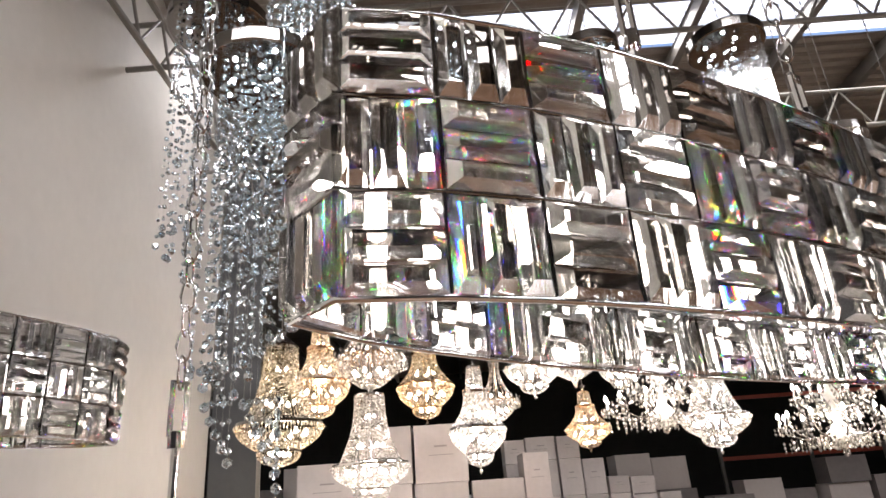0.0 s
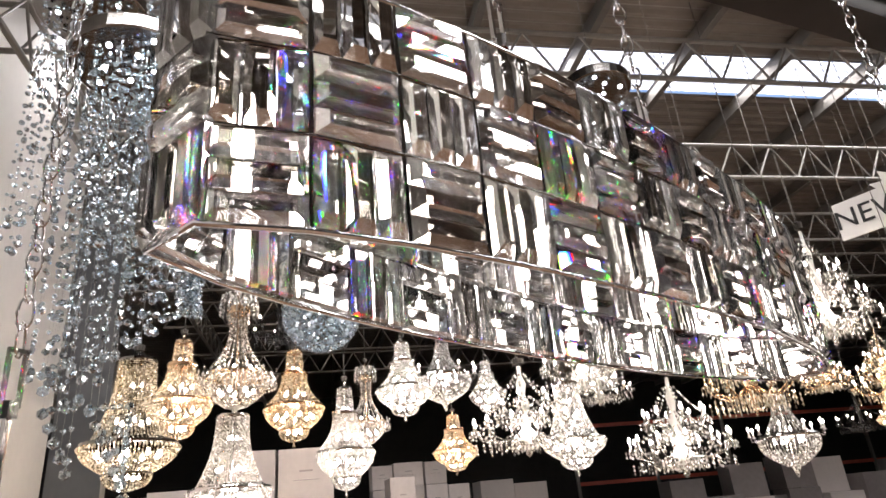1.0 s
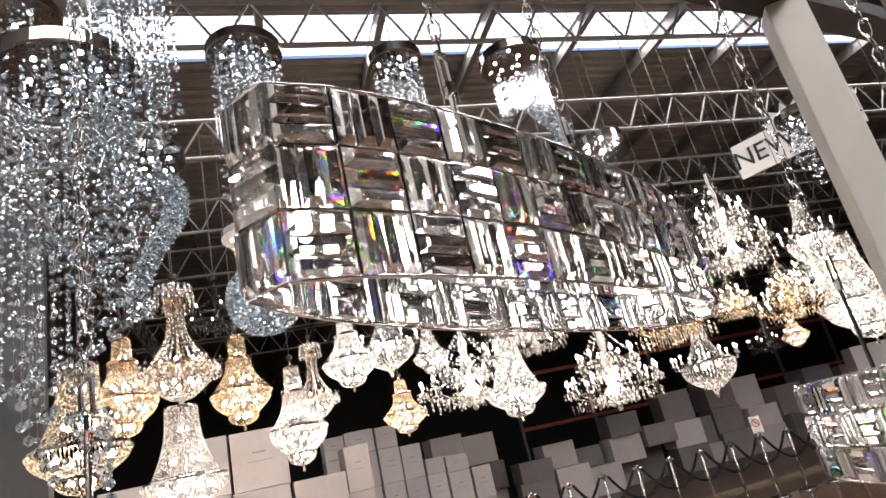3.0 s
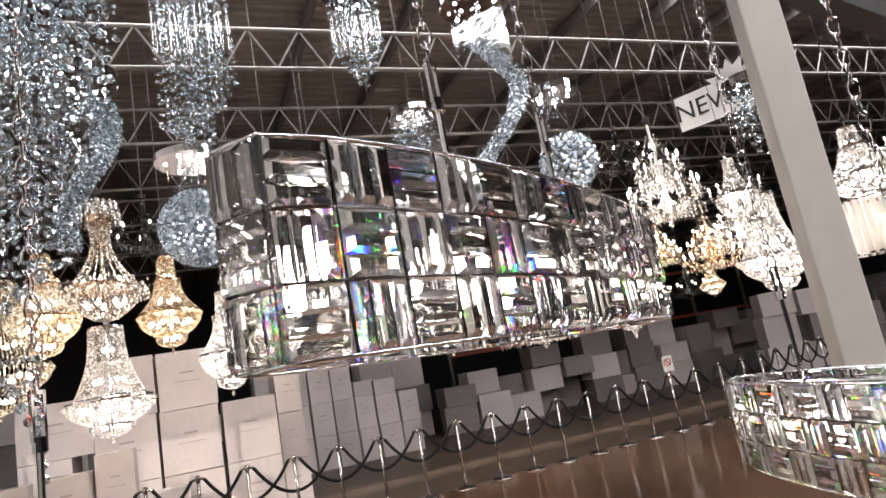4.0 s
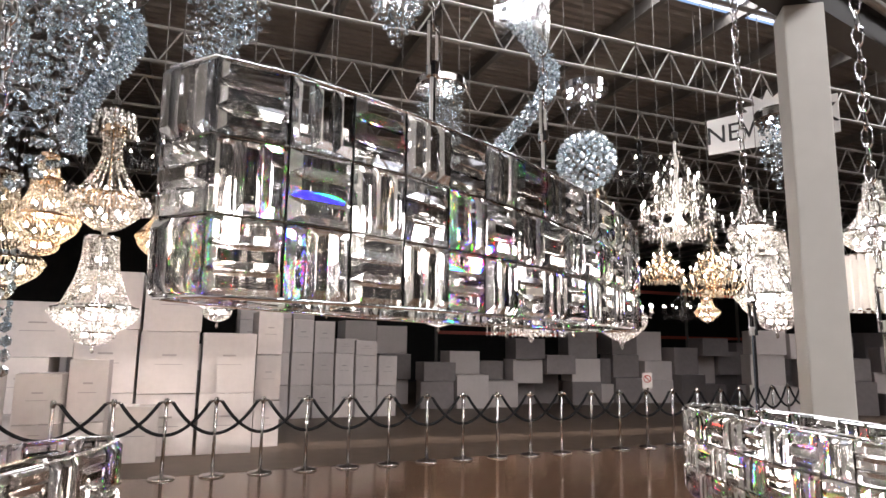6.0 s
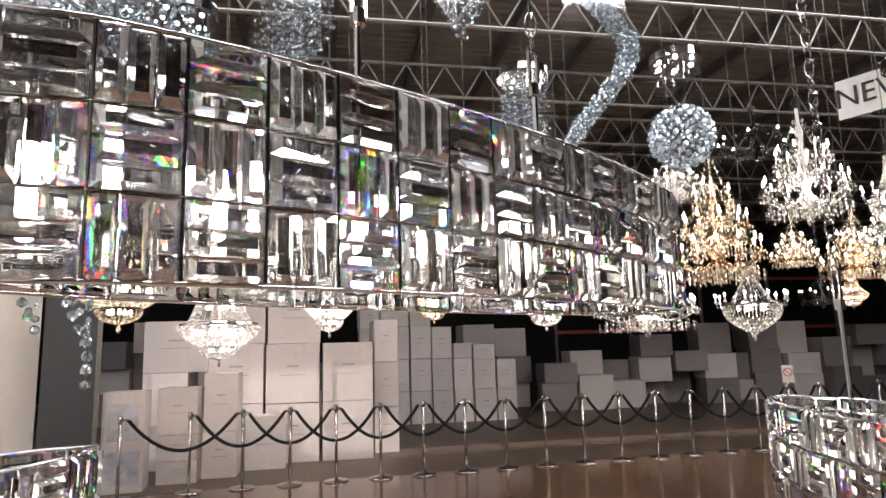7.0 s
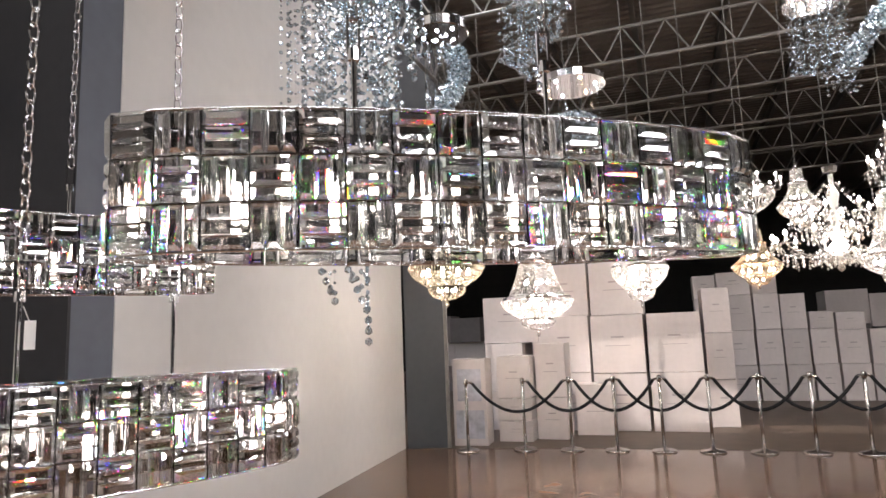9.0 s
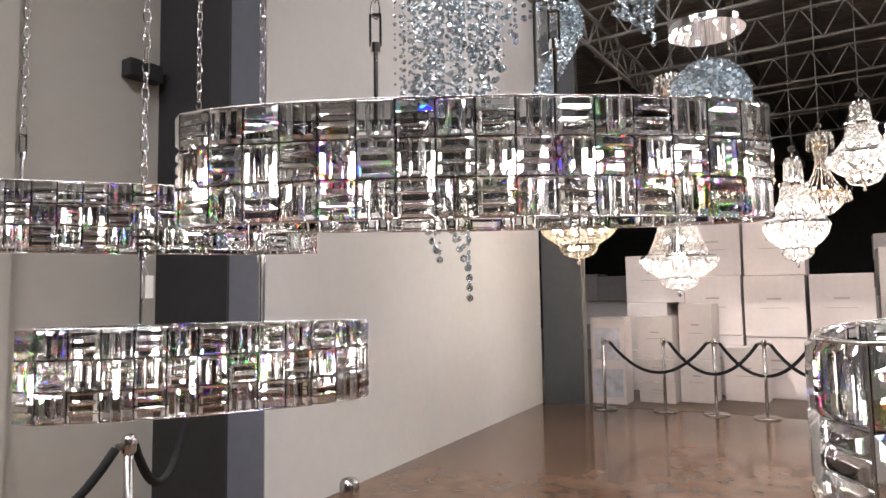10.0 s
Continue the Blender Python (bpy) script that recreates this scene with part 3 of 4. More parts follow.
part("housing", box(bmesh.new(), 0.06, 0, 0, 0.12, 0.26, 0.13, 0, 0.01), BLACK_PAINT, wb)


# ---- crystal drum chandeliers ----
def bevel_bar(l, w, d, facet, table):
    """A cut crystal bar: long along x, facing -y, flat behind, with a broad table and four mitred facets in front."""
    bm = bmesh.new()
    i = w * 0.25
    layers = ((l / 2 - i * 1.6, w / 2 - i, -d / 2), (l / 2, w / 2, -d * 0.05), (l / 2, w / 2, d * 0.3), (l / 2 - i * 0.5, w / 2 - i * 0.4, d / 2))
    rings = [[bm.verts.new((sx * a, y, sz * b)) for sx, sz in ((-1, -1), (1, -1), (1, 1), (-1, 1))] for a, b, y in layers]
    bm.faces.new(rings[0]).material_index = 1
    bm.faces.new(rings[-1][::-1]).material_index = 2
    for lo, hi in zip(rings, rings[1:]):
        for k in range(4):
            bm.faces.new((lo[k], hi[k], hi[(k + 1) % 4], lo[(k + 1) % 4]))
    bmesh.ops.recalc_face_normals(bm, faces=bm.faces)
    me = bpy.data.meshes.new("crystal_bar")
    bm.to_mesh(me)
    bm.free()
    me.materials.append(facet)
    me.materials.append(table)
    me.materials.append(BACK_FACE)
    return me


def oval(a, b, n, count, start=0.0):
    """Points evenly spaced by length round a superellipse."""
    th = np.linspace(0, 2 * np.pi, 2001)
    c, s = np.cos(th), np.sin(th)
    x, y = a * np.sign(c) * np.abs(c) ** (2 / n), b * np.sign(s) * np.abs(s) ** (2 / n)
    L = np.concatenate(([0], np.cumsum(np.hypot(np.diff(x), np.diff(y)))))
    at = (np.arange(count) / count + start) % 1 * L[-1]
    return np.stack((np.interp(at, L, x), np.interp(at, L, y)), 1), L[-1]


def links(bm, x, y, z0, z1, pitch=0.03, w=0.0085, wire=0.0018, seg=10):
    """A chain of long oval links, each a quarter turn from the last."""
    n = int((z1 - z0) / pitch)
    for k in range(n):
        z, a = z0 + (k + 0.5) * pitch, (k % 2) * math.pi / 2 + 0.5
        pts = []
        for q in range(seg):
            u = 2 * math.pi * q / seg
            pts.append((x + w * math.cos(u) * math.cos(a), y + w * math.cos(u) * math.sin(a), z + math.sin(u) * pitch * 0.66))
        tube(bm, pts, wire, 4, True)


def drum(x, y, bottom, a, b, rz, n, count, tile, label, hooks, phase=0, start=0.0, lamps=9):
    """An oval ring chandelier: three rows of cells, each of three crystal bars, lying and standing by turns, in a chrome frame."""
    t = thing("crystal_drum_chandelier", x, y, bottom, label, "chandelier", "crystal drum chandeliers", rz)
    pts, perim = oval(a, b, n, count, start)
    cell = perim / count
    kinds = ((FACET, TABLE), (PRISM, TABLE), (DARK_FACET, DARK_TABLE))
    lies = [bevel_bar(cell * 0.955, tile * 0.308, 0.016, *q) for q in kinds]
    stands = [bevel_bar(tile * 0.955, cell * 0.308, 0.016, *q) for q in kinds]
    made = 0
    extra = []
    for c in range(count):
        p, q = Vector((*pts[c], 0)), Vector((*pts[(c + 1) % count], 0))
        mid, ang = (p + q) / 2, math.atan2(q.y - p.y, q.x - p.x)
        for r in range(3):
            flat = (c + r + phase) % 2 == 0
            for k in (-1, 0, 1):
                m = Matrix.Translation((mid.x, mid.y, tile * (r + 0.5))) @ Matrix.Rotation(ang, 4, "Z")
                m = m @ (Matrix.Translation((0, 0, k * tile * 0.325)) if flat else Matrix.Translation((k * cell * 0.325, 0, 0)) @ Matrix.Rotation(math.pi / 2, 4, "Y"))
                m = m @ pose(0, 0, 0, rnd.uniform(-1.5, 1.5), rnd.uniform(-0.4, 0.4), rnd.uniform(-1.5, 1.5))
                u = rnd.random()
                bar = (lies if flat else stands)[(2 if u < 0.7 else 1 if u < 0.78 else 0) if k == 0 else (1 if u < 0.3 else 2 if u < 0.4 else 0)]
                if made < 300:
                    ob = new("crystal_bar", bar)
                    ob.parent, ob.matrix_basis = t, m
                else:
                    extra.append((bar, m))
                made += 1
    if extra:
        bm = bmesh.new()
        for me, m in extra:
            k = len(bm.verts)
            bm.from_mesh(me)
            bm.verts.ensure_lookup_table()
            for v in bm.verts[k:]:
                v.co = m @ v.co
        rest = part("crystal_bars", bm, FACET, t)
        rest.data.materials.append(TABLE)
        rest.data.materials.append(BACK_FACE)
        tagged(rest, kind="stuff")
    # frame: four rings and an upright at each cell corner
    for r in range(4):
        w = 0.0022 if r in (0, 3) else 0.0016
        part("frame_ring", tube(bmesh.new(), [(px, py, tile * r) for px, py in pts], w, 6, True), CHROME if r in (0, 3) else DARK_CHROME, t, smooth=True)
    up = bmesh.new()
    rod(up, (0, 0, 0), (0, 0, tile * 3), 0.0015, 5)
    ume = bpy.data.meshes.new("upright")
    up.to_mesh(ume)
    up.free()
    ume.materials.append(DARK_CHROME)
    for px, py in pts:
        ob = new("upright", ume)
        ob.parent, ob.location = t, (px, py, 0)
    # spine with capsule lamps
    bar = bmesh.new()
    box(bar, 0, 0, tile * 2.75, 2 * a * 0.9, 0.018, 0.012)
    part("lamp_bar", bar, CHROME, t)
    for k in range(lamps):
        px = a * 0.9 * (2 * k / (lamps - 1) - 1)
        py = (0.42 if k % 2 else -0.42) * b * (1 - (px / a) ** 2) ** 0.5
        z1 = tile * (2.1 if k % 2 else 1.55)
        part("lamp_holder", rod(bmesh.new(), (px, py, tile * 2.75), (px, py, z1), 0.006, 8), CHROME, t)
        part("capsule_bulb", lathe(bmesh.new(), [(0.0015, z1 - tile * 0.93), (0.006, z1 - tile * 0.88), (0.0078, z1 - tile * 0.2), (0.006, z1)], 8), G9, t, "lit capsule bulb", smooth=True).location = (px, py, 0)
    inv = pose(x, y, bottom, 0, 0, rz).inverted()
    for hx, hy, rod_top in hooks:
        h = inv @ Vector((hx, hy, bottom))
        bm = rod(bmesh.new(), (h.x, h.y, tile * 2.7), (h.x, h.y, rod_top - bottom), 0.0042, 8)
        rod(bm, (h.x, h.y, rod_top - bottom - 0.012), (h.x, h.y, rod_top - bottom + 0.006), 0.009, 10)
        part("hanger_rod", bm, CHROME, t)
        box_bm = bmesh.new()
        for s in (-1, 1):
            box(box_bm, h.x + s * 0.009, h.y, rod_top - bottom + 0.03, 0.004, 0.005, 0.06)
        box(box_bm, h.x, h.y, rod_top - bottom + 0.058, 0.022, 0.005, 0.005)
        part("shackle", box_bm, CHROME, t)
        bm = bmesh.new()
        links(bm, h.x, h.y, rod_top - bottom + 0.055, 6.98 - bottom)
        part("chain", bm, CHROME, t, "long-link steel chain", smooth=True)
    return t


rnd = random.Random(11)
drum(0.545, 0.762, 1.681, 0.519, 0.099, 33.07, 2.0, 34, 0.065, "long oval three-row crystal drum chandelier, lit, on steel chains",
     ((0.407, 0.672, 2.0), (0.671, 0.844, 2.0)), phase=1, start=0.57 / 34, lamps=15)
drum(-0.159, 0.754, 1.314, 0.378, 0.094, 58.6, 2.0, 26, 0.063, "oval three-row crystal drum chandelier hung low, lit",
     ((-0.235, 0.63, 1.66), (-0.1, 0.85, 1.66)), phase=1, lamps=10)
drum(-0.788, 0.906, 1.715, 0.585, 0.12, 53.4, 2.0, 38, 0.063, "oval three-row crystal drum chandelier near the side wall, lit",
     ((-0.955, 0.682, 2.0), (-0.665, 1.072, 2.0)), phase=1, lamps=10)
drum(1.207, 0.801, 1.324, 0.427, 0.105, 76.4, 2.0, 28, 0.064, "long oval three-row crystal drum chandelier hung low beside the column, lit",
     ((1.247, 0.966, 1.69), (1.167, 0.636, 1.69)), phase=0, lamps=10)

tag = thing("paper_tag", -0.222, 0.628, 1.61, "white paper price tag tied to a hanger rod", "tag", rz=35)
part("card", box(bmesh.new(), 0.012, 0, -0.02, 0.018, 0.001, 0.05, 0, 0.0003), PAPER, tag)
part("string", rod(bmesh.new(), (0.0, 0, 0.03), (0.01, 0, 0.004), 0.0008, 4), PAPER, tag)


# rectangular chandelier with long prisms, beyond the column
def prism_chandelier(x, y, bottom, a, b, rz, h, count, label):
    t = thing("prism_chandelier", x, y, bottom, label, "chandelier", rz=rz)
    pts, perim = oval(a, b, 3.2, count)
    bm = bmesh.new()
    w = perim / count * 0.42
    pr = [(w, 0), (0.3 * w, 0.6 * w), (-0.3 * w, 0.6 * w), (-w, 0), (0, -0.6 * w)]
    lo = [bm.verts.new((px, py, 0)) for px, py in pr]
    hi = [bm.verts.new((px, py, h)) for px, py in pr]
    bm.faces.new(lo[::-1])
    bm.faces.new(hi)
    for k in range(5):
        bm.faces.new((lo[k], lo[(k + 1) % 5], hi[(k + 1) % 5], hi[k]))
    bmesh.ops.recalc_face_normals(bm, faces=bm.faces)
    me = bpy.data.meshes.new("prism")
    bm.to_mesh(me)
    bm.free()
    me.materials.append(BEAD)
    for c in range(count):
        p, q = pts[c], pts[(c + 1) % count]
        ob = new("prism", me)
        ob.parent, ob.matrix_basis = t, Matrix.Translation((p[0], p[1], 0)) @ Matrix.Rotation(math.atan2(q[1] - p[1], q[0] - p[0]), 4, "Z")
    for z in (h, h * 0.02):
        part("frame_ring", tube(bmesh.new(), [(px, py, z) for px, py in pts], 0.007, 6, True), CHROME, t)
    for k in range(5):
        px = a * 0.8 * (k / 2 - 1)
        part("bulb", lathe(bmesh.new(), [(0.004, h * 0.3), (0.016, h * 0.4), (0.016, h * 0.55), (0.008, h * 0.65)], 8), BULB, t, "lit bulb").location = (px, 0, 0)
    for px in (-a * 0.4, a * 0.4):
        bm = bmesh.new()
        links(bm, px, 0, h, 6.98 - bottom, 0.045, 0.014, 0.003, 8)
        part("chain", bm, CHROME, t)


prism_chandelier(4.1, 1.65, 1.87, 0.95, 0.22, -58, 0.31, 96, "rectangular chandelier of long clear prisms, lit, hung on chains")
prism_chandelier(4.42, 1.8, 1.33, 0.32, 0.32, 0, 0.17, 60, "small round chandelier of clear prisms, hung low")


# ---- crystal rain fixtures ----
def rain(x, y, top, r, label, strands, spots, name="crystal_rain_pendant", plate=True, size=0.011):
    """A chrome plate with cold spots and many hanging strings of cut balls; strands: (x, y, from, to) below the plate."""
    t = thing(name, x, y, top, label, "crystal pendant", "crystal rain pendants")
    if plate:
        part("ceiling_plate", lathe(bmesh.new(), [(0.0, 0.06), (r * 0.98, 0.06), (r, 0.05), (r, 0.0), (r * 0.97, -0.006), (0.0, -0.006)], 28), DARK_CHROME, t, "mirror-polished round plate", smooth=False)
    for k in range(spots):
        u = 2.4 * k
        q = r * 0.82 * math.sqrt((k + 0.5) / spots)
        part("spot", lathe(bmesh.new(), [(0.0, -0.013), (0.008, -0.012), (0.011, -0.004)], 10), LED, t, "lit cold white spot").location = (q * math.cos(u), q * math.sin(u), 0)
    pts, rad = [], []
    wires = bmesh.new()
    g = random.Random(int(abs(x) * 1000))
    for sx, sy, z0, z1 in strands:
        rod(wires, (sx, sy, 0), (sx, sy, z1), 0.00035, 3)
        z = z0
        while z > z1:
            s = size * g.choice((0.55, 0.7, 1.0))
            pts.append((sx, sy, z))
            rad.append(s)
            z -= s * 2.0 + g.uniform(0.006, 0.055)
        pts.append((sx, sy, z1))
        rad.append(size * 1.35)
    tagged(part("wires", wires, CHROME, t, "fine hanging wires"), kind="stuff")
    tagged(part("cut_balls", beads("cut_balls", pts, rad, ball=True), RAIN, t), "clear cut crystal balls", kind="stuff")
    part("suspension_cable", rod(bmesh.new(), (0, 0, 0.05), (0, 0, 6.98 - top), 0.002, 5), RAFTER, t)
    return t


def disc(n, r, seed, inner=0.0):
    g = random.Random(seed)
    out = []
    for k in range(n):
        u = 2.39996 * k + g.uniform(-0.2, 0.2)
        q = inner + (r - inner) * math.sqrt((k + 0.5) / n)
        out.append((q * math.cos(u), q * math.sin(u)))
    return out


# the large curtain by the white wall: lower ends climb in a spiral
def spiral_curtain(n, r, seed, high, low, turns=1.0, a0=0.0):
    """Strings in a disc whose lower ends wind down from high to low."""
    out = []
    for sx, sy in disc(n, r, seed):
        u = ((math.atan2(sy, sx) + a0) / (2 * math.pi) * turns) % 1
        q = math.hypot(sx, sy) / r
        out.append((sx, sy, -0.02, high + (low - high) * u - 0.12 * (1 - q)))
    return out


strands = spiral_curtain(52, 0.22, 3, -0.7, -1.25, 1.0, 2.2)
# two loose tails of single balls below the curtain
for dx, n in ((0.0, 9), (-0.13, 5)):
    for k in range(n):
        u = k / 8
        strands.append((dx - 0.02 + 0.114 * min(1.0, 1.5 * u), -0.04, -1.3, -1.31 - 0.355 * u))
rain(-0.47, 2.3, 3.22, 0.26, "large curtain pendant of crystal balls below a mirrored plate", strands, 12, size=0.0135)
rain(-0.27, 2.25, 3.9, 0.22, "upper curtain pendant of crystal balls with a spiral lower edge", spiral_curtain(56, 0.2, 6, -0.7, -1.4, 2.0, 0.9), 9, size=0.013)
rain(-0.8, 2.6, 3.75, 0.24, "high curtain pendant of crystal balls near the white wall", spiral_curtain(34, 0.2, 5, -0.4, -1.5, 1.0, 0.4), 9, size=0.012)
strands = spiral_curtain(60, 0.2, 7, -0.55, -1.05, 1.0, 1.2)
rain(0.228, 3.2, 4.0, 0.22, "crystal ball pendant with a spiral lower edge, lit", strands, 9, size=0.012)
strands = [(sx, sy, -0.02, -0.6 + 1.9 * math.hypot(sx, sy)) for sx, sy in disc(44, 0.15, 9)]
rain(1.11, 3.15, 3.87, 0.17, "small tapering pendant of crystal balls on a round plate, lit", strands, 7)


def ribbon(x, y, top, r, low, sway, label, start=0.0):
    """Balls on wires that make a swaying ribbon under a plate with spots."""
    t = rain(x, y, top, r, label, [(sx, sy, low * 0.12, low * 0.16) for sx, sy in disc(14, r * 0.85, 4)], 8, "crystal_ribbon_pendant")
    pts, wires = [], bmesh.new()
    g = random.Random(5)
    for k in range(620):
        u = k / 620
        z = low * (0.1 + 0.9 * u)
        cx = sway * math.sin(start + u * 4.6)
        cy = 0.4 * sway * math.cos(u * 5.2)
        for _ in range(3):
            q, v = (0.072 - 0.02 * u) * math.sqrt(g.random()), g.uniform(0, 6.28)
            pts.append((cx + q * math.cos(v), cy + q * math.sin(v), z + g.uniform(-0.006, 0.006)))
        if k % 6 == 0:
            rod(wires, (cx, cy, 0), (cx, cy, z), 0.0006, 3)
    tagged(part("ribbon_balls", beads("ribbon_balls", pts, 0.0075, ball=True), GLOBE, t), kind="stuff")
    tagged(part("ribbon_wires", wires, CHROME, t), kind="stuff")


ribbon(1.8, 3.0, 3.74, 0.2, -1.06, 0.17, "crystal pendant with a swaying ribbon of balls, spots lit", -0.4)
ribbon(-0.3, 3.1, 3.28, 0.16, -0.8, 0.1, "crystal pendant with a twisted ribbon of small balls, lit", 0.6)


def globe(x, y, z, r, plate_z, plate_r, label, count, size, amber=False):
    t = thing("crystal_globe_pendant", x, y, z, label, "crystal pendant", "crystal globe pendants")
    k = np.arange(count)
    zz = 1 - 2 * (k + 0.5) / count
    th = k * 2.39996
    q = np.sqrt(1 - zz * zz)
    pts = np.stack((q * np.cos(th), q * np.sin(th), zz), 1) * r
    tagged(part("cut_balls", beads("cut_balls", pts, size, ball=True), GLOBE, t), kind="stuff")
    h = plate_z - z
    part("plate", lathe(bmesh.new(), [(0.0, h + 0.05), (plate_r, h + 0.05), (plate_r, h), (0, h)], 28), CHROME, t, "mirror-polished round plate")
    for i in range(6):
        u = i * math.pi / 3
        s = part("spot", lathe(bmesh.new(), [(0.0, -0.012), (0.01, -0.01), (0.013, -0.002)], 10), AMBER_LED if amber and i % 2 else LED, t, "lit spot")
        s.location = (plate_r * 0.7 * math.cos(u), plate_r * 0.7 * math.sin(u), h)
    # added glow at the centre, only there to brighten the balls
    part("added_core_glow", lathe(bmesh.new(), [(0.0, -r * 0.1), (r * 0.08, 0.0), (0.0, r * 0.1)], 10), LED, t, "small glow added to brighten the globe from inside")
    wires = bmesh.new()
    for i in range(60):
        u, v = i * 2.4, plate_r * 0.9 * math.sqrt((i + 0.5) / 60)
        rod(wires, (v * math.cos(u), v * math.sin(u), h), (v * math.cos(u), v * math.sin(u), r * 0.2), 0.0008, 3)
    tagged(part("wires", wires, CHROME, t, "fine hanging wires"), kind="stuff")
    part("suspension_cable", rod(bmesh.new(), (0, 0, h + 0.04), (0, 0, 6.98 - z), 0.002, 5), RAFTER, t)


globe(0.2, 4.77, 3.0, 0.275, 3.5, 0.27, "large crystal ball globe hung below a plate of discs, lit", 620, 0.019, True)
globe(2.58, 3.5, 2.91, 0.19, 3.4, 0.16, "crystal ball globe pendant below a round plate with spots, lit", 200, 0.02)
rain(1.86, 4.4, 3.66, 0.2, "tapering drum pendant of small crystal balls, lit",
     [(sx, sy, -0.02, -0.3 - 0.35 * (((math.atan2(sy, sx)) / 6.283) % 1)) for sx, sy in disc(70, 0.19, 12)], 7, size=0.009)
rain(3.83, 3.0, 3.22, 0.17, "crystal ball pendant beside the column, lit",
     [(sx, sy, -0.02, -0.35 - 0.2 * (sx / 0.15)) for sx, sy in disc(50, 0.15, 13)], 6)


# ---- bead and candle chandeliers, unit size: 1 wide ----
def strand_pts(r0, z0, r1, z1, count, n, bow, a0=0.0):
    out = []
    for i in range(count):
        u = 2 * math.pi * (i + a0) / count
        for k in range(n):
            s = (k + 0.5) / n
            r = r0 + (r1 - r0) * s - bow * math.sin(math.pi * s) * abs(r1 - r0)
            out.append((r * math.cos(u), r * math.sin(u), z0 + (z1 - z0) * s))
    return out


def ring(r, z, w, hgt):
    return lathe(bmesh.new(), [(r - w, z - hgt), (r, z - hgt), (r + w * 0.4, z), (r, z + hgt), (r - w, z + hgt), (r - w, z - hgt)], 28)


def bulbs(t, r, z, n, size, material=None):
    for i in range(n):
        u = 2 * math.pi * i / n
        part("bulb", lathe(bmesh.new(), [(0.0, 0.0), (size * 0.7, size * 0.3), (size, size), (size * 0.6, size * 2), (0.0, size * 3.2)], 8), material or BULB, t, "lit flame bulb", smooth=True).location = (r * math.cos(u), r * math.sin(u), z)


def empire(bead, metal, label, group, crown=0.16, tiers=False):
    """Bead strings from a crown to a wide ring, in one tent or two tiers, a beaded bowl and a cup below, a drop at the foot."""
    t = thing("empire_chandelier", 0, 0, -20, label, "chandelier", group)
    height, zr, cool = 1.65, 0.62 if tiers else 0.56, COOL_BULB if bead is BEAD else BULB
    part("crown_ring", ring(crown, height, 0.02, 0.03), metal, t)
    part("main_ring", ring(0.5, zr, 0.018, 0.022), metal, t)
    part("lower_ring", ring(0.25, 0.2, 0.012, 0.014), metal, t)
    if tiers:
        part("tier_ring", ring(0.23, 1.24, 0.022, 0.03), metal, t)
        tagged(part("crown_strings", beads("crown_strings", strand_pts(crown, height, crown + 0.03, 1.26, 34, 16, 0.0), 0.0125), bead, t), kind="stuff")
        tagged(part("tent_strings", beads("tent_strings", strand_pts(0.21, 1.22, 0.48, zr + 0.02, 66, 26, 0.28), 0.0132), bead, t), kind="stuff")
    else:
        part("tent_ring", ring(0.4, zr + 0.05, 0.014, 0.016), metal, t)
        tagged(part("tent_strings", beads("tent_strings", strand_pts(crown, height, 0.4, zr + 0.05, 58, 40, 0.3), 0.013), bead, t), kind="stuff")
        tagged(part("shoulder_strings", beads("shoulder_strings", strand_pts(0.4, zr + 0.05, 0.5, zr, 60, 4, 0.0), 0.013), bead, t), kind="stuff")
    tagged(part("bowl_strings", beads("bowl_strings", strand_pts(0.5, zr - 0.02, 0.26, 0.22, 78, 16, -0.32), 0.0135), bead, t), kind="stuff")
    tagged(part("cup_strings", beads("cup_strings", strand_pts(0.25, 0.19, 0.19, 0.06, 38, 6, -0.3), 0.0125), bead, t), kind="stuff")
    tagged(part("foot_bowl", beads("foot_bowl", strand_pts(0.19, 0.06, 0.02, 0.0, 20, 6, -0.1), 0.0125), bead, t), kind="stuff")
    rim = [(0.52 * math.cos(2 * math.pi * k / 56), 0.52 * math.sin(2 * math.pi * k / 56), zr - 0.05) for k in range(56)]
    tagged(part("ring_drops", beads("ring_drops", rim, 0.015, 2.1), bead, t), kind="stuff")
    part("finial", lathe(bmesh.new(), [(0.0, -0.12), (0.022, -0.09), (0.028, -0.06), (0.012, -0.03), (0.012, 0.01)], 10), bead, t, smooth=True)
    part("stem", rod(bmesh.new(), (0, 0, 0.1), (0, 0, height + 0.12), 0.016), metal, t)
    bulbs(t, 0.32, 0.4, 9, 0.03, cool)
    bulbs(t, 0.12, 0.13, 5, 0.022, cool)
    bulbs(t, 0.17, 0.82, 5, 0.026, cool)
    bulbs(t, 0.06, 1.3, 3, 0.02, cool)
    return t


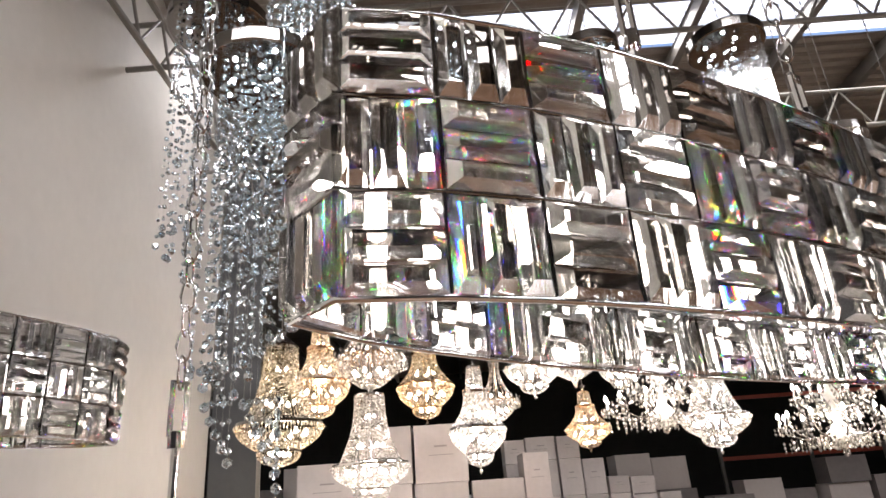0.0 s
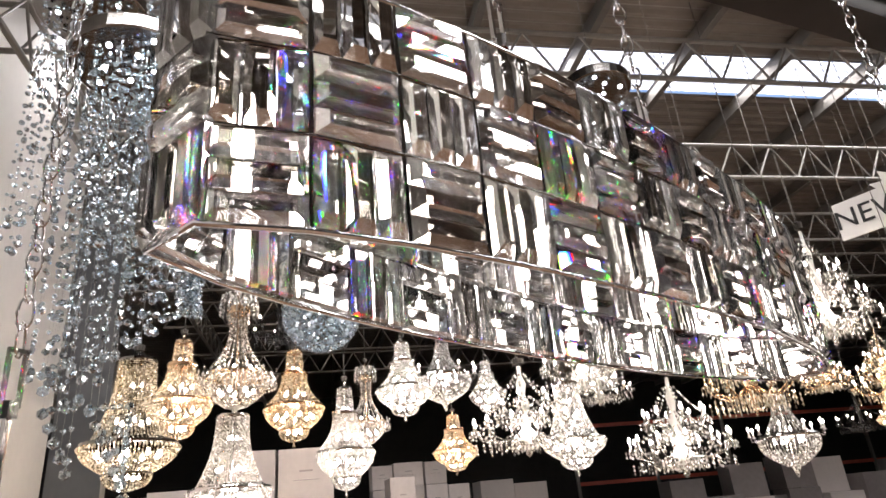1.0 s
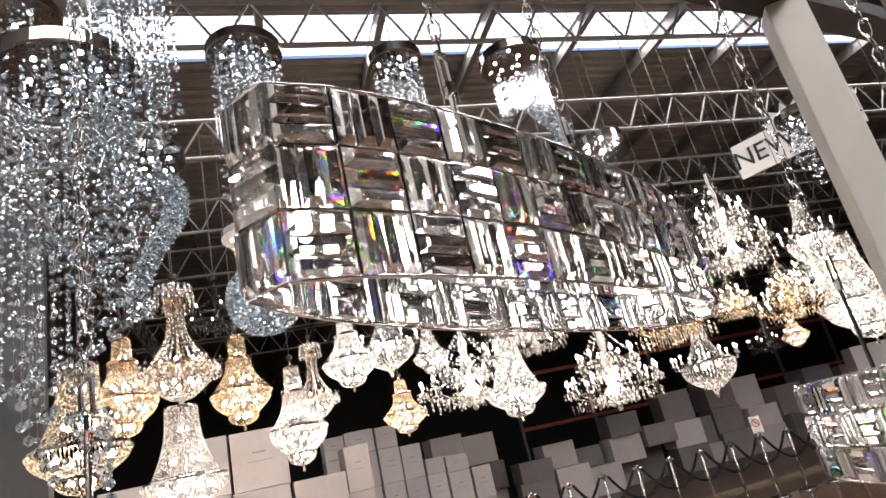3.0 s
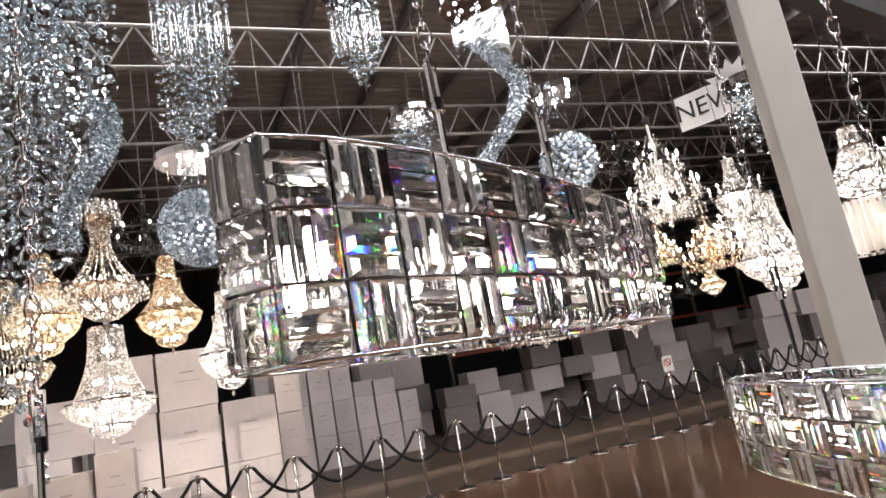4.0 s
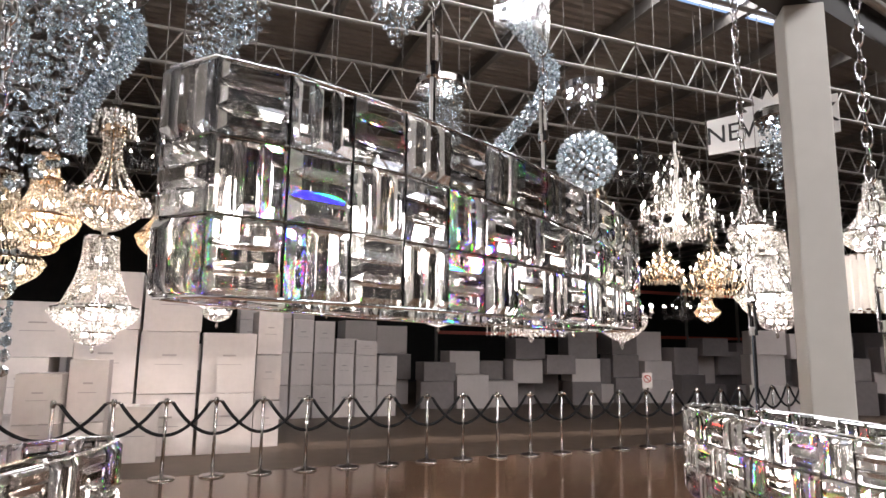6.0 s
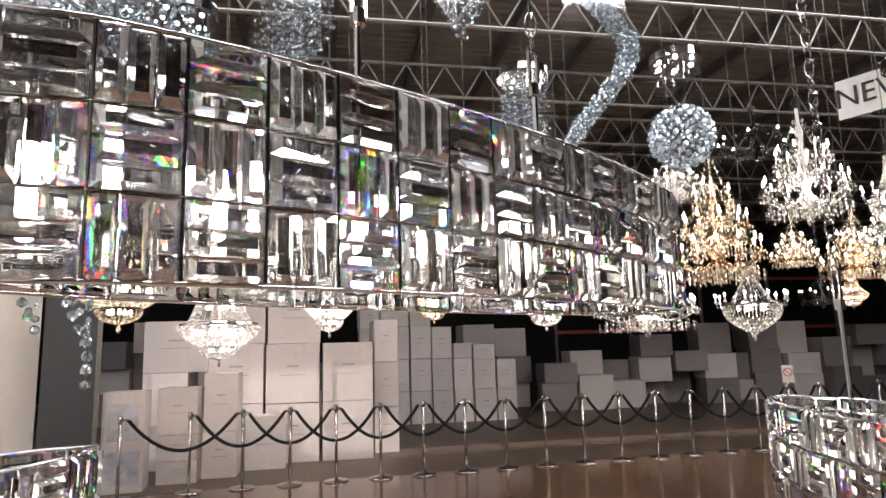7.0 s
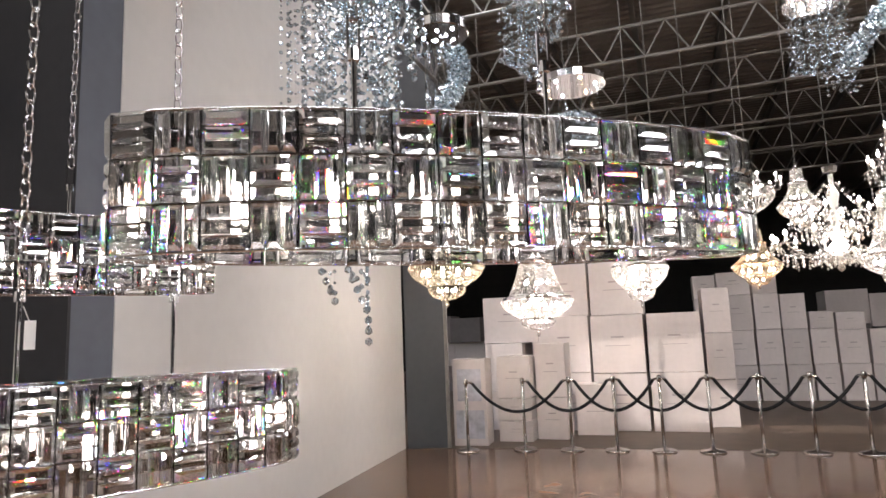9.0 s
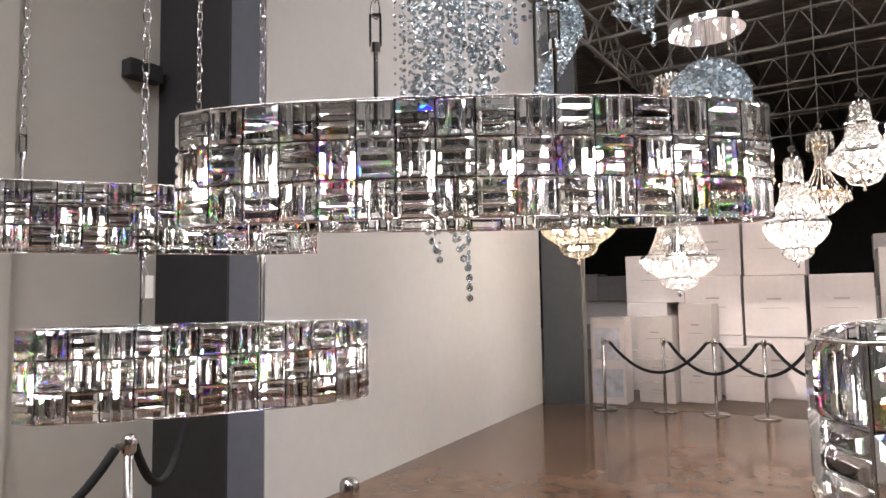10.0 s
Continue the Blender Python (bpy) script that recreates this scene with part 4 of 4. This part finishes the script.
def spray(bead, metal, label, group):
    """A crown of drooping sprays over hanging strings, a ring with a shallow bowl."""
    t = thing("spray_chandelier", 0, 0, -20, label, "chandelier", group)
    part("main_ring", ring(0.46, 0.5, 0.03, 0.035), metal, t)
    part("crown_ring", ring(0.17, 1.5, 0.02, 0.05), metal, t)
    tagged(part("tent_strings", beads("tent_strings", strand_pts(0.16, 1.5, 0.44, 0.52, 18, 34, 0.55), 0.016), bead, t), kind="stuff")
    tagged(part("crown_drops", beads("crown_drops", strand_pts(0.24, 1.75, 0.27, 1.42, 16, 6, -0.4), 0.022, 1.6), bead, t), kind="stuff")
    tagged(part("bowl_strings", beads("bowl_strings", strand_pts(0.46, 0.48, 0.14, 0.06, 56, 16, -0.28), 0.0155), bead, t), kind="stuff")
    rim = [((0.52 + 0.05 * (k % 2)) * math.cos(2 * math.pi * k / 36), (0.52 + 0.05 * (k % 2)) * math.sin(2 * math.pi * k / 36), 0.42 + 0.07 * (k % 3)) for k in range(36)]
    tagged(part("ring_drops", beads("ring_drops", rim, 0.022, 1.9), bead, t), kind="stuff")
    part("finial", lathe(bmesh.new(), [(0.0, -0.05), (0.03, -0.02), (0.03, 0.02), (0.14, 0.06)], 12), bead, t, smooth=True)
    part("stem", rod(bmesh.new(), (0, 0, 0.1), (0, 0, 1.85), 0.014), metal, t)
    bulbs(t, 0.3, 0.54, 8, 0.026, COOL_BULB if bead is BEAD else BULB)
    bulbs(t, 0.24, 0.24, 7, 0.028, COOL_BULB if bead is BEAD else BULB)
    festoon = strand_pts(0.5, 0.5, 0.56, 0.32, 44, 5, -0.3)
    tagged(part("festoon", beads("festoon", festoon, 0.02, 1.3), bead, t), kind="stuff")
    crest = strand_pts(0.1, 1.62, 0.26, 1.74, 18, 4, 0.2)
    tagged(part("crest", beads("crest", crest, 0.026, 1.5), bead, t), kind="stuff")
    return t


def arms(bead, metal, label, group, tiers=((0.48, 0.42, 12), (0.3, 0.75, 8)), height=1.25, glass_arms=True):
    """Curved arms with candle bulbs and hanging drops round a turned stem."""
    t = thing("candle_chandelier", 0, 0, -20, label, "chandelier", group)
    stem = [(0.0, 0.06), (0.06, 0.1), (0.03, 0.16), (0.1, 0.26), (0.04, 0.36), (0.025, 0.55), (0.07, 0.68), (0.025, 0.8), (0.05, 0.98), (0.02, 1.1), (0.02, height)]
    part("stem", lathe(bmesh.new(), stem, 14), bead if glass_arms else metal, t, "turned stem", smooth=True)
    drops = []
    for r, z, n in tiers:
        for i in range(n):
            u = 2 * math.pi * (i + 0.5 * (r < 0.4)) / n
            c, s = math.cos(u), math.sin(u)
            pts = [(c * r * q, s * r * q, z - 0.1 + dz) for q, dz in ((0.12, -0.02), (0.35, -0.11), (0.62, -0.13), (0.86, -0.07), (1.0, 0.03))]
            part("arm", tube(bmesh.new(), pts, 0.008, 6), bead if glass_arms else metal, t, smooth=True)
            part("candle", lathe(bmesh.new(), [(0.05, -0.07), (0.02, -0.06), (0.012, -0.05), (0.012, 0.03)], 10), bead if glass_arms else metal, t).location = (c * r, s * r, z)
            part("bulb", lathe(bmesh.new(), [(0.0, 0.0), (0.013, 0.012), (0.015, 0.03), (0.008, 0.055), (0.0, 0.08)], 8), COOL_BULB if bead is BEAD else BULB, t, "lit flame bulb", smooth=True).location = (c * r, s * r, z + 0.03)
            for j in range(5):
                v = u + j * 1.257
                drops += [(c * r + 0.05 * math.cos(v), s * r + 0.05 * math.sin(v), z - 0.09), (c * r + 0.05 * math.cos(v), s * r + 0.05 * math.sin(v), z - 0.14)]
            for j in range(1, 8):
                q = j / 7
                for w in range(3):
                    drops.append((c * r * q, s * r * q, z - 0.22 - 0.045 * w - 0.04 * (j % 2)))
            for j in range(9):
                q = 1 - j / 9
                drops.append((c * (0.03 + (r - 0.03) * q), s * (0.03 + (r - 0.03) * q), z + (0.42 * (1 - q) ** 1.4)))
    for j in range(40):
        u, q = j * 2.4, 0.2 * math.sqrt((j + 1) / 40)
        drops.append((q * math.cos(u), q * math.sin(u), 0.05 + 0.35 * q))
    tagged(part("drops", beads("drops", drops, 0.012, 2.0), bead, t), "hanging cut drops", kind="stuff")
    part("finial", lathe(bmesh.new(), [(0.0, -0.04), (0.03, 0.0), (0.03, 0.04), (0.0, 0.08)], 10), bead, t, smooth=True)
    return t


def basket(bead, metal, label, group):
    """A ring with candles over a deep beaded bowl, under a narrow tent."""
    t = thing("basket_chandelier", 0, 0, -20, label, "chandelier", group)
    part("main_ring", ring(0.42, 0.5, 0.025, 0.03), metal, t)
    part("crown_ring", ring(0.12, 1.15, 0.02, 0.04), metal, t)
    tagged(part("bowl_strings", beads("bowl_strings", strand_pts(0.42, 0.48, 0.1, 0.06, 48, 20, -0.35), 0.014), bead, t), kind="stuff")
    tagged(part("tent_strings", beads("tent_strings", strand_pts(0.11, 1.15, 0.3, 0.55, 30, 24, 0.35), 0.013), bead, t), kind="stuff")
    part("foot", beads("foot", [(0.05 * (1 - k / 6) * math.cos(i * 1.05), 0.05 * (1 - k / 6) * math.sin(i * 1.05), 0.04 - 0.025 * k) for k in range(6) for i in range(6)], 0.015), bead, t)
    for i in range(10):
        u = 2 * math.pi * i / 10
        part("arm", tube(bmesh.new(), [(0.4 * math.cos(u), 0.4 * math.sin(u), 0.48), (0.5 * math.cos(u), 0.5 * math.sin(u), 0.46), (0.52 * math.cos(u), 0.52 * math.sin(u), 0.56)], 0.01, 6), metal, t)
        part("candle", lathe(bmesh.new(), [(0.035, 0.54), (0.014, 0.56), (0.012, 0.64)], 8), bead, t).location = (0.52 * math.cos(u), 0.52 * math.sin(u), 0)
    bulbs(t, 0.52, 0.64, 10, 0.018, COOL_BULB if bead is BEAD else BULB)
    part("stem", rod(bmesh.new(), (0, 0, 0.1), (0, 0, 1.3), 0.014), metal, t)
    bulbs(t, 0.2, 0.4, 5, 0.022, COOL_BULB if bead is BEAD else BULB)
    return t


def hang(src, x, y, top, bottom, diam, unit_h, rz=0.0, watts=0.0, warm=False, first_use=False):
    """Sets a chandelier of that width between the two heights and adds its chain to the roof."""
    sz = (top - bottom) / unit_h
    m = pose(x, y, bottom, 0, 0, rz) @ Matrix.Diagonal((diam, diam, sz, 1))
    if first_use:
        src.matrix_basis = m
        t = src
    else:
        t = copy_thing(src, m)
        t.matrix_basis = m
    bm = rod(bmesh.new(), (0, 0, unit_h), (0, 0, (6.98 - bottom) / sz), 0.005 / diam, 6)
    lathe(bm, [(0.0, unit_h + 0.02), (0.05, unit_h + 0.03), (0.06, unit_h + 0.1), (0.0, unit_h + 0.12)], 10)
    part("chain", bm, RAFTER, t)
    if watts:
        lamp(x, y, bottom + (top - bottom) * 0.3, watts * (0.26 if warm else 0.36), (1, 0.8, 0.55) if warm else (1, 0.94, 0.87), 0.1 * diam)
    return t


CLEAR_E = empire(BEAD, CHROME, "clear crystal empire chandelier with beaded tent and bowl, lit", "empire chandeliers", 0.2)
CLEAR_T = empire(BEAD, CHROME, "clear crystal empire chandelier in two beaded tiers, lit", "empire chandeliers", 0.13, True)
CHAMPAGNE_E = empire(AMBER, DARK_CHROME, "champagne crystal empire chandelier with a dark main ring, lit", "empire chandeliers", 0.2)
GOLD_E = empire(AMBER, BRASS, "gilt empire chandelier with amber crystal beads in two tiers, lit", "empire chandeliers", 0.13, True)
SPRAY = spray(BEAD, BRASS, "crystal spray chandelier with bronze ring and beaded bowl, lit", "spray chandeliers")
ARMS = arms(BEAD, CHROME, "clear glass candle chandelier with many hanging drops, lit", "candle chandeliers")
ARMS_GOLD = arms(AMBER, BRASS, "gilt candle chandelier with amber crystal drops, lit", "candle chandeliers", ((0.48, 0.35, 12), (0.36, 0.62, 9), (0.22, 0.88, 6)), 1.5, False)
ARMS_BLACK = arms(JET, JET, "black glass candle chandelier with hanging drops, lit", "candle chandeliers", ((0.48, 0.42, 8),), 1.1)
BASKET = basket(BEAD, CHROME, "crystal basket chandelier with candle ring, lit", "basket chandeliers")
E_H, S_H, A_H, G_H, K_H, B_H = 1.77, 1.85, 1.25, 1.5, 1.1, 1.3

# over the store, from the white wall outwards
hang(CHAMPAGNE_E, -1.46, 6.3, 3.16, 1.96, 0.79, E_H, watts=100, first_use=True)
hang(GOLD_E, -1.31, 7.4, 3.63, 2.51, 0.66, E_H, watts=14, warm=True, first_use=True)
hang(SPRAY, -0.8, 7.9, 4.34, 2.85, 0.82, S_H, watts=14, first_use=True)
hang(CLEAR_E, -0.82, 7.9, 2.88, 1.61, 0.88, E_H, 20, watts=90, first_use=True)
hang(GOLD_E, -0.17, 8.6, 3.78, 2.56, 0.73, E_H, 10, watts=16, warm=True)
hang(CLEAR_T, 0.45, 8.02, 3.15, 1.91, 0.66, E_H, 5, watts=30, first_use=True)
hang(SPRAY, 0.72, 8.2, 3.42, 2.4, 0.5, S_H, 15)
hang(CLEAR_T, 1.12, 7.55, 3.54, 2.63, 0.63, E_H, 12, watts=14)
hang(BASKET, 1.68, 8.0, 3.7, 2.8, 0.8, B_H, watts=16, first_use=True)
hang(GOLD_E, 1.77, 8.1, 2.73, 2.03, 0.53, E_H, 33, watts=8, warm=True)
hang(CLEAR_T, 2.33, 8.4, 3.47, 2.74, 0.47, E_H, 40)
hang(ARMS, 2.45, 7.3, 3.09, 2.1, 1.25, A_H, watts=18, first_use=True)
hang(CLEAR_E, 2.95, 7.2, 2.9, 1.89, 0.69, E_H, 50, watts=18)
hang(ARMS, 4.34, 7.4, 2.89, 1.75, 1.2, A_H, 8, watts=22)
hang(ARMS, 3.4, 7.7, 4.1, 2.8, 1.0, A_H, 22, watts=14)
hang(ARMS, 3.92, 8.5, 3.36, 2.77, 0.9, A_H, 30)
hang(BASKET, 7.0, 9.0, 3.0, 1.74, 1.0, B_H, 9, watts=12)
hang(ARMS, 5.78, 6.2, 4.3, 2.94, 0.9, A_H, 14, watts=18)
hang(BASKET, 6.86, 6.1, 3.89, 2.85, 0.62, B_H, 6, watts=14)
hang(ARMS_GOLD, 7.2, 7.1, 3.38, 2.42, 0.85, G_H, watts=10, warm=True, first_use=True)
hang(CLEAR_E, 7.7, 6.5, 3.4, 1.92, 0.9, E_H, 11, watts=26)
hang(ARMS_BLACK, 4.57, 5.4, 3.9, 3.4, 0.7, K_H, watts=6, first_use=True)
hang(ARMS_BLACK, 7.41, 8.0, 2.65, 2.1, 0.6, K_H, 20)
hang(CLEAR_T, 7.97, 5.2, 3.83, 2.75, 0.75, E_H, 31, watts=12)
hang(BASKET, 8.98, 5.2, 3.95, 3.2, 0.75, B_H, 5, watts=8)
hang(ARMS, 8.39, 4.1, 3.9, 3.15, 0.7, A_H, 3, watts=8)
hang(ARMS, 8.22, 7.44, 3.6, 2.75, 0.9, A_H, 40, watts=12)
hang(ARMS_GOLD, 4.59, 6.2, 3.9, 2.28, 0.9, G_H, 25, watts=16, warm=True)
hang(ARMS_GOLD, 6.2, 7.0, 3.2, 2.55, 0.55, G_H, 12, watts=6, warm=True)
hang(ARMS, 4.02, 6.0, 3.65, 3.1, 0.62, A_H, 17)
hang(GOLD_E, 7.25, 7.3, 2.53, 2.06, 0.36, E_H, 8)
hang(CLEAR_E, 6.95, 6.0, 2.9, 2.1, 0.7, E_H, 19, watts=14)
hang(ARMS, 9.6, 4.6, 3.5, 2.4, 1.0, A_H, 12, watts=8)
hang(CLEAR_E, 10.4, 6.6, 3.5, 2.3, 0.85, E_H, 9, watts=8)
hang(ARMS_GOLD, 8.8, 6.6, 3.2, 2.3, 0.8, G_H, 2, warm=True)
hang(ARMS_BLACK, -0.35, 8.3, 4.4, 3.7, 0.8, K_H, 12)
